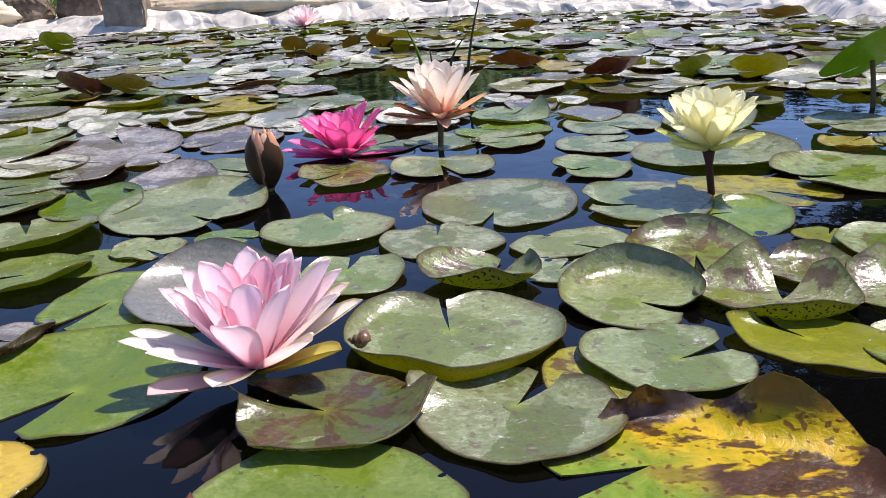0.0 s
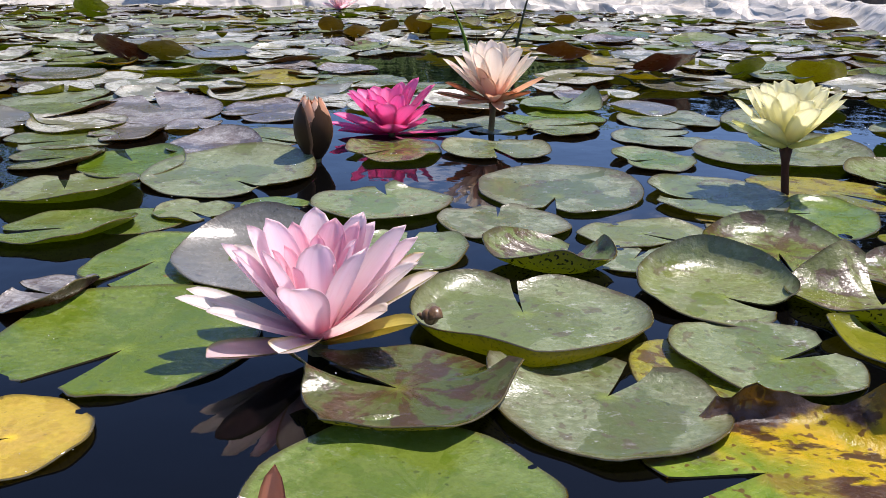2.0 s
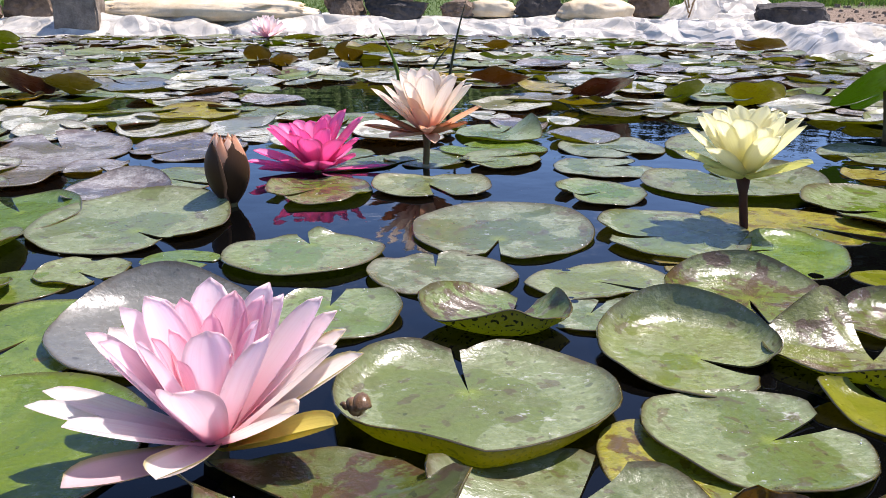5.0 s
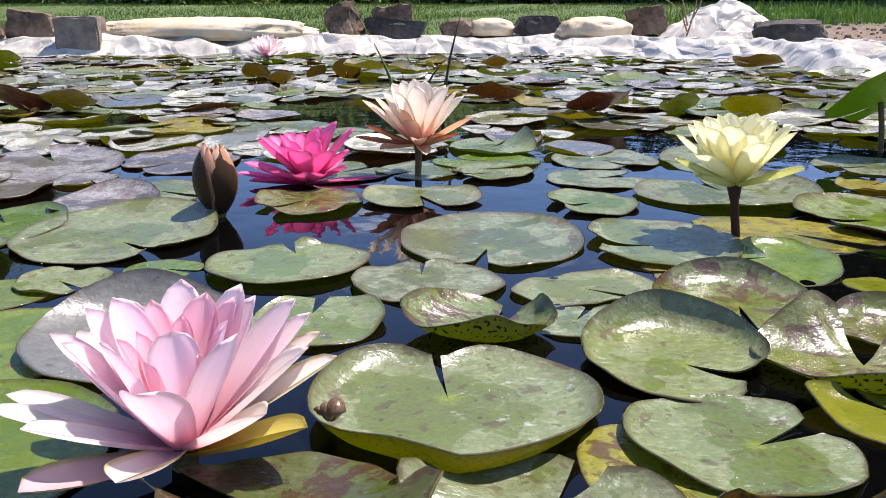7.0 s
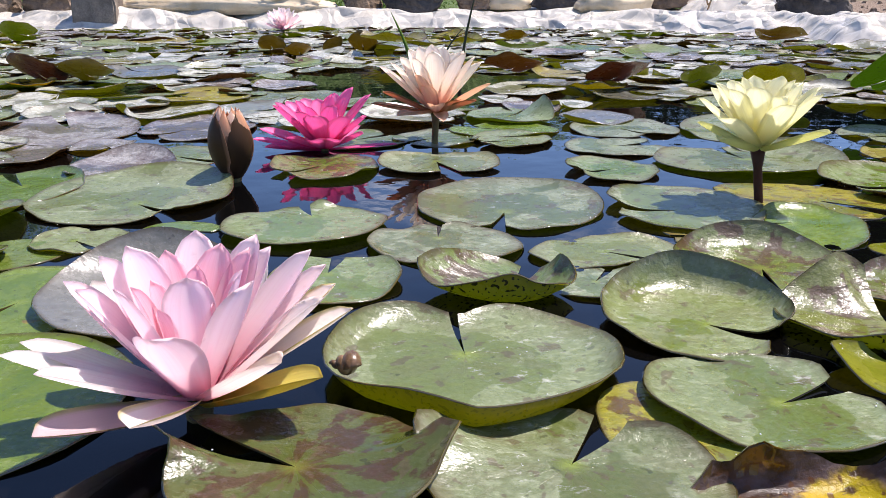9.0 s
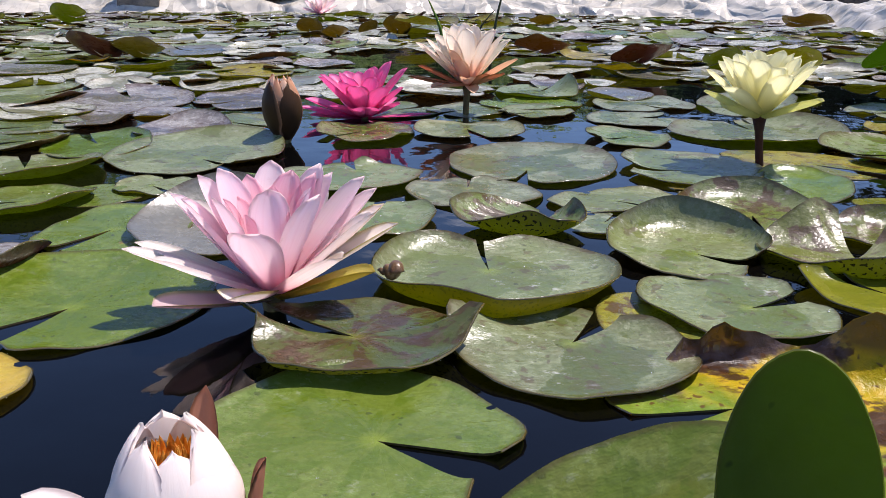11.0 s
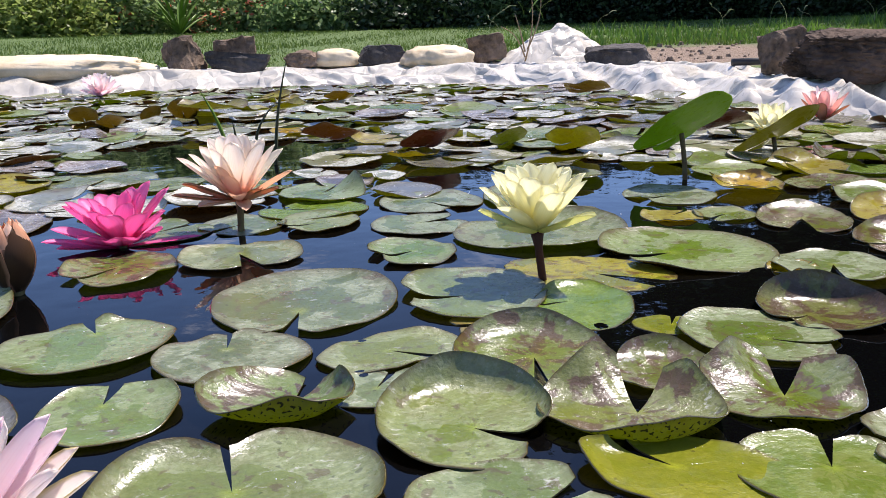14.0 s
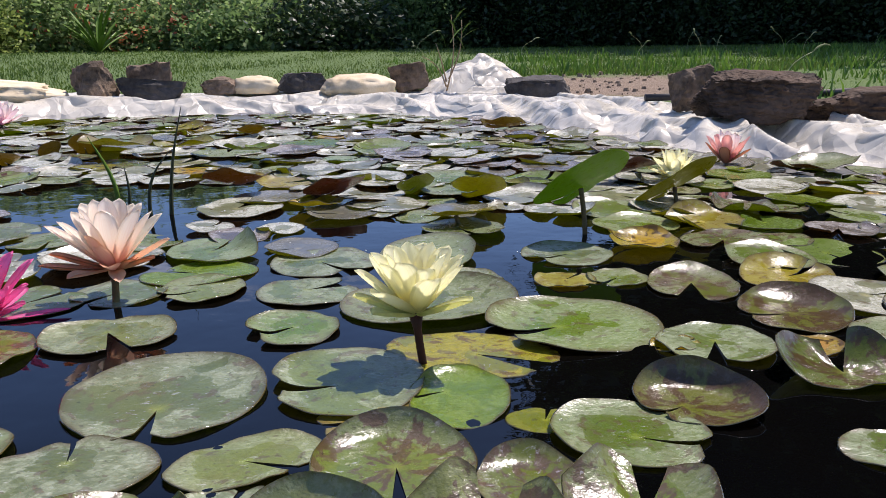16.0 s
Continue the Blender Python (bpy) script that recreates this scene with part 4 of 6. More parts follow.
pad(-0.120, 0.690, 0.028, 0.020, 0, -0.120, 0.690, -20, "fresh", 14, 0.001, wave=0.0003)
pad(-0.037, 0.694, 0.056, 0.048, 6, -0.036, 0.717, 112, "green", 20, 0.007, [(-90, 70, 0.006, 0.6), (80, 20, 0.004, 0.4)], under="olive")
pad(0.057, 0.655, 0.049, 0.040, -7, 0.053, 0.668, 88, "sage", 9, 0.004, [(-120, 60, 0.003, 0.6)], under="olive")
pad(0.106, 0.753, 0.069, 0.072, -8, 0.100, 0.727, -101, "sage", 17, 0.004, [(60, 70, 0.003, 0.7)], under="olive", label="large pale green heart-shaped water-lily pad lying flat")
pad(-0.004, 0.593, 0.038, 0.040, -4, -0.009, 0.602, 84, "green", 18, 0.003, [(0, 50, 0.003, 0.6)])
pad(0.085, 0.582, 0.043, 0.036, -9, 0.093, 0.579, 62, "mottled", 26, 0.004, [(-92, 58, 0.016, 0.58), (155, 36, 0.015, 0.30), (18, 28, 0.014, 0.35)], under="speckled", horns=[(172, 14, 0.12), (-5, 14, 0.10)], label="water-lily pad curled up with yellow black-speckled underside")
pad(0.180, 0.540, 0.048, 0.050, -19, 0.182, 0.528, -38, "green", 22, 0.006, [(85, 75, 0.016, 0.68), (-10, 25, 0.005, 0.6)], under="maroon")
pad(0.267, 0.528, 0.049, 0.044, -41, 0.268, 0.524, 64, "mottled", 40, 0.006, [(104, 28, 0.024, 0.10), (22, 30, 0.018, 0.15), (-92, 60, 0.014, 0.66)], under="speckled", horns=[(92, 13, 0.18), (30, 14, 0.08), (178, 14, 0.10)], label="folded water-lily pad with two raised flaps and yellow rim")
pad(0.268, 0.468, 0.052, 0.030, -30, 0.262, 0.473, 125, "lime", 14, 0.003, [(150, 40, 0.005, 0.5)], label="bright yellow-green water-lily pad half in shade")
pad(0.354, 0.530, 0.043, 0.043, -25, 0.352, 0.524, 58, "mottled", 30, 0.005, [(108, 40, 0.017, 0.12), (10, 36, 0.013, 0.12), (-95, 40, 0.009, 0.6)], under="speckled", horns=[(92, 14, 0.16), (140, 12, 0.10), (14, 14, 0.12), (-60, 14, -0.08), (-130, 14, -0.08)], label="folded water-lily pad with silvery raised flaps")
pad(0.330, 0.450, 0.045, 0.038, -25, 0.330, 0.455, 60, "fresh", 14, 0.003)
pad(0.237, 0.611, 0.049, 0.051, -12, 0.238, 0.606, -100, "mottled", 14, 0.006, [(90, 80, 0.012, 0.62), (-70, 20, 0.004, 0.5)], under="maroon")
pad(0.156, 0.641, 0.048, 0.029, 10, 0.154, 0.640, -30, "green", 12, 0.003)
pad(0.140, 0.588, 0.028, 0.026, 0, 0.140, 0.588, 60, "sage", 12, 0.002)
pad(0.231, 0.741, 0.057, 0.064, -6, 0.224, 0.731, 176, "sage", 17, 0.004, [(150, 40, 0.006, 0.4), (215, 30, 0.004, 0.4)], label="glossy silver-green water-lily pad split by its cleft")
pad(0.301, 0.690, 0.036, 0.048, -17, 0.294, 0.700, 190, "fresh", 14, 0.003, [(60, 60, 0.004, 0.6)], under="olive")
pad(0.238, 0.672, 0.040, 0.028, -10, 0.238, 0.672, 180, "olive", 12, 0.001, wave=0.0003)
pad(0.338, 0.764, 0.072, 0.046, -33, 0.338, 0.762, -44, "patchy", 20, 0.002, ragged=0.12, label="ragged yellow-green decaying water-lily pad, partly sunk", wave=0.0003)
pad(0.337, 0.897, 0.086, 0.066, -1, 0.336, 0.905, 103, "green", 12, 0.006, [(-90, 80, 0.008, 0.6), (25, 40, 0.010, 0.5)], under="olive")
pad(0.439, 0.802, 0.078, 0.070, -15, 0.423, 0.798, -172, "green", 22, 0.005, [(-140, 40, 0.010, 0.4), (120, 60, 0.006, 0.5)], under="maroon")
# right-hand water
pad(0.388, 0.607, 0.051, 0.044, -34, 0.389, 0.600, -36, "green", 10, 0.004, [(150, 50, 0.003, 0.6)])
pad(0.455, 0.634, 0.047, 0.038, -45, 0.441, 0.630, 200, "wet", 10, 0.005, [(48, 75, 0.018, 0.6)], under="maroon")
pad(0.531, 0.725, 0.047, 0.047, -35, 0.533, 0.730, -122, "sage", 20, 0.004, [(-60, 60, 0.006, 0.5)], under="yellow", ragged=0.04)
pad(0.581, 0.652, 0.052, 0.040, -17, 0.584, 0.645, 66, "wet", 34, 0.006, [(36, 46, 0.026, 0.12), (136, 46, 0.022, 0.12), (-90, 55, 0.006, 0.4)], under="olive")
pad(0.528, 0.542, 0.031, 0.025, -16, 0.530, 0.541, -43, "sage", 12, 0.003)
pad(0.644, 0.772, 0.049, 0.055, -25, 0.639, 0.768, 165, "wet", 12, 0.004, [(40, 70, 0.016, 0.4)], under="maroon")
pad(0.606, 0.876, 0.045, 0.058, -26, 0.607, 0.880, -122, "mottled", 30, 0.004, [(60, 60, 0.008, 0.5)], under="maroon", ragged=0.03)
pad(0.546, 0.921, 0.032, 0.032, -33, 0.547, 0.921, -151, "green", 12, 0.003)
pad(0.490, 0.930, 0.032, 0.030, -10, 0.490, 0.930, 30, "olive", 12, 0.003)
pad(0.715, 0.872, 0.048, 0.058, -40, 0.713, 0.870, 16, "olive", 14, 0.004, [(60, 70, 0.014, 0.4)], under="maroon")
pad(0.537, 1.030, 0.053, 0.056, -1, 0.541, 1.027, -161, "sage", 12, 0.003)
pad(0.387, 0.960, 0.045, 0.040, 21, 0.388, 0.965, -125, "sage", 12, 0.002)
pad(0.383, 1.075, 0.058, 0.085, -18, 0.371, 1.032, -94, "green", 12, 0.004, [(30, 60, 0.010, 0.5)], under="olive")
pad(0.500, 0.735, 0.022, 0.016, 0, 0.500, 0.735, 0, "yellow", 14, 0.001, ragged=0.08)
pad(0.600, 0.700, 0.030, 0.022, 10, 0.600, 0.700, 90, "yellow", 14, 0.002, ragged=0.05)
pad(0.306, 0.570, 0.031, 0.034, -20, 0.304, 0.566, -120, "mottled", 12, 0.004, [(70, 60, 0.008, 0.5)], under="yellow")
pad(0.345, 0.640, 0.026, 0.018, -20, 0.345, 0.640, 60, "lime", 14, 0.001, wave=0.0003)
pad(0.400, 0.455, 0.046, 0.040, -30, 0.396, 0.452, 150, "sage", 12, 0.004, [(60, 60, 0.006, 0.5)], under="yellow")
# left-hand and middle water
pad(-0.370, 1.075, 0.080, 0.098, 23, -0.369, 1.085, 124, "purple", 12, 0.004, [(100, 60, 0.006, 0.5)], under="maroon")
pad(-0.225, 1.090, 0.065, 0.080, 14, -0.231, 1.078, -119, "purple", 10, 0.005, under="maroon")
pad(-0.516, 1.098, 0.079, 0.130, 8, -0.494, 1.095, 75, "sage", 12, 0.003, [(-30, 60, 0.008, 0.5)], under="maroon")
pad(-0.399, 0.895, 0.057, 0.050, -1, -0.389, 0.895, -145, "sage", 12, 0.003)
pad(-0.364, 0.815, 0.045, 0.052, 14, -0.352, 0.822, -148, "green", 20, 0.004, [(-30, 50, 0.008, 0.5)], under="maroon")
pad(-0.346, 0.936, 0.041, 0.055, 19, -0.348, 0.942, -115, "purple", 12, 0.005, [(-30, 50, 0.006, 0.5)], under="maroon")
pad(-0.229, 0.875, 0.048, 0.052, 5, -0.221, 0.872, -122, "purple", 12, 0.007, [(85, 70, 0.012, 0.4)], under="maroon", label="dark maroon water-lily pad seen from its shaded side")
pad(-0.198, 0.923, 0.070, 0.048, -15, -0.202, 0.930, -30, "green", 12, 0.003)
pad(-0.050, 0.877, 0.048, 0.054, 1, -0.051, 0.886, -129, "mottled", 12, 0.005, [(-110, 14, 0.010, 0.3), (-45, 14, 0.010, 0.3), (180, 40, 0.006, 0.5)], under="olive")
pad(0.052, 0.890, 0.057, 0.046, -5, 0.050, 0.901, -74, "sage", 22, 0.004, [(0, 40, 0.005, 0.5), (180, 40, 0.005, 0.5)], under="maroon")
pad(0.140, 1.164, 0.055, 0.066, 4, 0.136, 1.164, 56, "green", 12, 0.005, [(20, 30, 0.024, 0.3), (-100, 60, 0.010, 0.5)], under="olive")
pad(0.127, 1.008, 0.043, 0.050, -12, 0.127, 1.005, -158, "green", 12, 0.004, [(-90, 70, 0.008, 0.5)], under="maroon")
pad(0.125, 1.070, 0.062, 0.045, 5, 0.125, 1.070, 150, "fresh", 12, 0.002)
pad(0.260, 1.075, 0.060, 0.060, -15, 0.256, 1.080, -67, "sage", 10, 0.003, under="maroon")
pad(0.229, 0.968, 0.050, 0.047, -6, 0.229, 0.974, 10, "sage", 20, 0.004, under="maroon")
pad(0.203, 0.865, 0.041, 0.046, 0, 0.206, 0.867, -155, "green", 20, 0.004, [(180, 50, 0.006, 0.5)], under="maroon")
pad(0.048, 1.019, 0.046, 0.044, -17, 0.047, 1.023, -135, "sage", 12, 0.002)
pad(-0.040, 1.010, 0.060, 0.050, 0, -0.040, 1.010, 40, "green", 12, 0.002)
pad(-0.158, 1.354, 0.075, 0.070, -15, -0.155, 1.368, -101, "sage", 12, 0.003)
pad(-0.293, 0.984, 0.031, 0.036, -24, -0.287, 0.982, -56, "purple", 12, 0.004)
# nearest the lens
pad(-0.145, 0.362, 0.034, 0.030, 0, -0.142, 0.362, 200, "lemon", 16, 0.003, label="small bright yellow water-lily pad with a few brown spots")
pad(0.018, 0.335, 0.058, 0.048, -3, 0.026, 0.334, -24, "fresh", 26, 0.003, [(130, 30, 0.006, 0.4)], under="olive", label="smooth fresh green water-lily pad, wet and glossy")
pad(0.180, 0.357, 0.073, 0.050, -4, 0.153, 0.361, 200, "rotting", 22, 0.002, [(24, 15, 0.028, 0.58), (66, 14, 0.012, 0.80), (84, 9, 0.014, 0.80), (104, 8, 0.010, 0.84), (-6, 7, 0.010, 0.82)], under="ochre", ragged=0.09, wave=0.001, lip=0.0, label="large yellow water-lily pad with black-brown decay and upturned ragged rim")
pad(0.095, 0.270, 0.036, 0.024, 20, 0.095, 0.270, -60, "fresh", 12, 0.004, [(0, 40, 0.008, 0.4)])
pad(0.147, 0.430, 0.030, 0.045, 20, 0.147, 0.430, -90, "patchy", 12, 0.001, wave=0.0003)


# ---- flowers ----
def pink_lily():
    rng = random.Random(8)
    f = flower_base(-0.036, 0.446, 0.0, "open pale pink water lily with many pointed petals")
    b = Vector((0, 0, 0.009))
    low, mid, top = Vector((0, 0, 0.006)), b + Vector((0, 0, 0.001)), b + Vector((0, 0, 0.002))
    # sepals, greenish outside
    petals(f, [(340, 17, 0.055, 0.026, 0.55, 0.10)], PETAL["sepal_gold"], low, "sepal", "yellow-green sepal")
    petals(f, [(231, 10, 0.059, 0.032, 0.35, 0.08)], PETAL["sepal_shaded"], low, "sepal", "olive-edged sepal, the flower's shade in its mauve colour")
    petals(f, [(25, 29, 0.064, 0.022, 0.5, 0.10), (90, 24, 0.060, 0.024, 0.4, 0.08)], PETAL["gold_edged"], mid, "sepal", "pale sepal with golden edge")
    # spreading outer petals
    petals(f, [(198, 21, 0.066, 0.021, 0.4, 0.06), (184, 20, 0.063, 0.022, 0.4, 0.06), (222, 25, 0.058, 0.022, 0.45, 0.08)], PETAL["white_pink"], b)
    petals(f, [(264, 13, 0.050, 0.027, 0.5, 0.12)], PETAL["gold_edged"], b)
    petals(f, [(330, 27, 0.047, 0.028, 0.5, 0.10), (3, 38, 0.060, 0.026, 0.45, 0.05)], PETAL["white_pink"], b)
    petals(f, [(16, 24, 0.064, 0.023, 0.5, 0.06)], PETAL["gold_edged"], b)
    petals(f, [(150, 34, 0.062, 0.025, 0.4, 0.05), (120, 38, 0.062, 0.026, 0.4, 0.05), (70, 38, 0.062, 0.026, 0.4, 0.05)], PETAL["white_pink"], b)
    # rising petals
    petals(f, [(182, 47, 0.061, 0.025, 0.4, 0.05), (196, 52, 0.057, 0.027, 0.45, 0.05), (168, 58, 0.061, 0.026, 0.4, 0.05), (36, 43, 0.067, 0.026, 0.4, 0.05), (29, 38, 0.066, 0.024, 0.4, 0.05)], PETAL["pink"], mid)
    petals(f, [(266, 48, 0.048, 0.033, 0.5, 0.08), (338, 60, 0.056, 0.032, 0.45, 0.06), (217, 64, 0.053, 0.025, 0.45, 0.05)], PETAL["pink"], mid)
    petals(f, [(100, 54, 0.064, 0.027, 0.4, 0.04), (136, 52, 0.061, 0.027, 0.4, 0.04), (58, 56, 0.063, 0.026, 0.4, 0.05)], PETAL["pink"], mid)
    # inner petals
    petals(f, [(290, 75, 0.053, 0.027, 0.5, 0.03), (152, 64, 0.059, 0.027, 0.45, 0.02), (46, 55, 0.059, 0.024, 0.45, 0.02), (12, 70, 0.050, 0.022, 0.5, 0.02)], PETAL["pink"], top)
    petals(f, [(80, 60, 0.056, 0.026, 0.45, 0.03), (120, 58, 0.055, 0.019, 0.5, 0.02), (55, 60, 0.056, 0.019, 0.5, 0.02), (190, 70, 0.046, 0.018, 0.5, 0.02), (245, 76, 0.041, 0.014, 0.5, -0.03), (330, 78, 0.040, 0.014, 0.5, -0.03), (150, 72, 0.044, 0.015, 0.5, -0.03), (95, 72, 0.047, 0.016, 0.5, -0.03), (20, 74, 0.045, 0.015, 0.5, -0.03)], PETAL["pink_inner"], top)
    stamens(f, 16, 0.028, PETAL["pink_inner"], rng, (0, 0, 0.014))
    part("stem", tube("stem", [(0, 0, -0.05), (0, 0, -0.01), (0, 0, 0.010)], [0.004, 0.004, 0.006], STEM), f)


def magenta_lily():
    rng = random.Random(11)
    f = flower_base(-0.062, 0.962, -0.005, "deep magenta pink water lily sitting low on the water")
    m, b = PETAL["magenta"], Vector((0, 0, 0.008))
    petals(f, [(200, 11, 0.068, 0.027, 0.4, 0.05), (167, 14, 0.068, 0.032, 0.4, 0.05), (5, 3, 0.070, 0.015, 0.4, 0.02), (188, 3, 0.055, 0.026, 0.4, 0.04), (60, 14, 0.058, 0.030, 0.4, 0.05), (120, 14, 0.058, 0.030, 0.4, 0.05)], m, b - Vector((0, 0, 0.003)))
    petals(f, [(262, 14, 0.042, 0.030, 0.55, 0.12), (300, 14, 0.041, 0.030, 0.5, 0.12), (342, 16, 0.043, 0.027, 0.5, 0.12), (228, 16, 0.046, 0.030, 0.5, 0.10)], m, b)
    petals(f, [(202, 42, 0.063, 0.034, 0.45, 0.06), (180, 44, 0.062, 0.032, 0.45, 0.05), (142, 38, 0.064, 0.031, 0.45, 0.05), (121, 42, 0.062, 0.031, 0.45, 0.05), (15, 46, 0.068, 0.031, 0.45, 0.05), (352, 34, 0.052, 0.032, 0.5, 0.08)], m, b)
    petals(f, [(264, 42, 0.051, 0.036, 0.5, 0.08), (318, 40, 0.049, 0.038, 0.5, 0.08), (232, 48, 0.050, 0.034, 0.5, 0.07), (80, 48, 0.062, 0.026, 0.5, 0.04), (40, 57, 0.065, 0.030, 0.5, 0.04)], m, b + Vector((0, 0, 0.001)))
    petals(f, [(300, 60, 0.049, 0.028, 0.5, 0.04), (106, 52, 0.052, 0.026, 0.5, 0.03), (170, 60, 0.050, 0.027, 0.5, 0.04), (20, 66, 0.050, 0.026, 0.5, 0.03), (225, 68, 0.044, 0.026, 0.5, 0.03), (70, 70, 0.050, 0.024, 0.5, 0.03)], m, b + Vector((0, 0, 0.002)))
    stamens(f, 10, 0.020, PETAL["gold"], rng, (0, 0, 0.012))
    part("stem", tube("stem", [(0, 0, -0.05), (0, 0, -0.01), (0, 0, 0.008)], [0.0035, 0.0035, 0.005], STEM), f)


def peach_lily():
    rng = random.Random(17)
    f = flower_base(0.045, 0.995, 0.0, "peach water lily held above the water on a stem")
    b = Vector((0.004, 0, 0.032))
    petals(f, [(184, 4, 0.064, 0.023, 0.45, 0.10), (196, 20, 0.057, 0.027, 0.5, 0.08), (322, 16, 0.050, 0.026, 0.5, 0.06), (310, 20, 0.037, 0.022, 0.5, 0.12), (95, 12, 0.050, 0.025, 0.4, 0.1)], PETAL["peach_out"], b, "sepal", "brownish orange sepal")
    petals(f, [(339, 26, 0.063, 0.029, 0.45, 0.06), (209, -3, 0.041, 0.026, 0.5, 0.04), (282, -2, 0.034, 0.021, 0.5, -0.10), (250, 44, 0.041, 0.024, 0.55, 0.05), (270, 16, 0.036, 0.026, 0.5, 0.06)], PETAL["peach_side"], b + Vector((0, 0, 0.001)))
    petals(f, [(179, 38, 0.070, 0.029, 0.45, 0.04), (182, 48, 0.064, 0.030, 0.45, 0.03), (141, 48, 0.068, 0.029, 0.45, 0.03), (20, 44, 0.066, 0.031, 0.45, 0.03)], PETAL["peach"], b + Vector((0, 0, 0.002)))
    petals(f, [(134, 57, 0.069, 0.031, 0.45, 0.03), (118, 61, 0.069, 0.031, 0.45, 0.03), (79, 59, 0.069, 0.031, 0.45, 0.03), (64, 52, 0.067, 0.029, 0.45, 0.03), (323, 59, 0.068, 0.033, 0.45, 0.03), (345, 54, 0.066, 0.028, 0.45, 0.03), (40, 58, 0.066, 0.031, 0.45, 0.03)], PETAL["peach"], b + Vector((0, 0, 0.003)))
    petals(f, [(266, 67, 0.064, 0.031, 0.45, 0.03), (222, 62, 0.060, 0.028, 0.45, 0.03), (100, 70, 0.066, 0.029, 0.45, 0.02), (180, 68, 0.062, 0.026, 0.45, 0.02)], PETAL["peach"], b + Vector((0, 0, 0.004)))
    petals(f, [(234, 52, 0.049, 0.021, 0.55, 0.04)], PETAL["peach_side"], b + Vector((0, -0.001, 0.002)))
    stamens(f, 10, 0.022, PETAL["gold"], rng, b + Vector((0, 0, 0.006)))
    part("stem", tube("stem", bend((-0.003, -0.004, -0.06), b, (0.001, 0, 0)), [0.0036] * 8 + [0.0056], STEM), f)


def yellow_lily():
    rng = random.Random(23)
    f = flower_base(0.297, 0.758, 0.0, "pale yellow cup-shaped water lily on a dark stem")
    b = Vector((-0.009, 0.0, 0.040))
    up = Vector((0, 0, 0.002))
    petals(f, [(190, 20, 0.052, 0.026, 0.5, 0.10), (212, 11, 0.044, 0.026, 0.5, 0.10), (312, 18, 0.051, 0.029, 0.5, 0.08), (70, 18, 0.052, 0.025, 0.4, 0.12)], PETAL["yellow_out"], b, "sepal", "greenish yellow sepal")
    petals(f, [(172, 36, 0.055, 0.029, 0.45, 0.08), (129, 41, 0.057, 0.027, 0.45, 0.06), (209, 28, 0.047, 0.032, 0.5, 0.08), (312, 45, 0.058, 0.028, 0.45, 0.06), (80, 38, 0.054, 0.030, 0.45, 0.08), (20, 38, 0.055, 0.029, 0.45, 0.08)], PETAL["yellow"], b + up)
    petals(f, [(109, 48, 0.057, 0.030, 0.45, 0.05), (65, 48, 0.057, 0.032, 0.45, 0.05), (34, 47, 0.057, 0.030, 0.45, 0.05), (201, 55, 0.051, 0.033, 0.5, 0.05), (276, 42, 0.050, 0.030, 0.5, 0.06), (345, 50, 0.055, 0.030, 0.5, 0.05), (150, 52, 0.054, 0.030, 0.5, 0.05)], PETAL["yellow"], b + up * 1.5)
    petals(f, [(238, 57, 0.052, 0.031, 0.5, 0.06), (273, 56, 0.045, 0.034, 0.6, 0.08), (320, 62, 0.052, 0.029, 0.5, 0.05), (180, 66, 0.050, 0.027, 0.5, 0.04), (90, 64, 0.052, 0.027, 0.5, 0.04), (40, 66, 0.052, 0.027, 0.5, 0.04), (0, 68, 0.050, 0.026, 0.5, 0.04), (130, 70, 0.050, 0.025, 0.5, 0.04)], PETAL["yellow"], b + up * 2)
    stamens(f, 12, 0.022, PETAL["gold"], rng, b + Vector((0, 0, 0.006)))
    part("stem", tube("stem", bend((0.010, -0.004, -0.06), b, (-0.003, 0, 0)), [0.0032] * 8 + [0.0056], STEM_RED), f, "dark reddish stem")


def brown_bud():
    rng = random.Random(31)
    f = tagged(new("lily_bud"), "closed brown water-lily bud with peach tip", "flower bud")
    f.matrix_basis = pose(-0.119, 0.832, 0.0)
    cup_ring(f, 5, 10, 0.061, 0.0160, 110, PETAL["peach_side"], rng, base=(0, 0, 0.003), high=0.86)
    cup_ring(f, 5, 40, 0.058, 0.0170, 100, PETAL["peach_out"], rng, base=(0, 0, 0.002), high=0.88)
    cup_ring(f, 4, 318, 0.055, 0.0184, 112, PETAL["sepal_brown"], rng, "sepal", (0, 0, 0.001), label="dark brown sepal with pinkish edge", high=0.84)
    part("stem", tube("stem", bend((0.01, -0.012, -0.06), (0, 0, 0.008), (0, 0, 0)), [0.005] * 8 + [0.008], STEM), f)


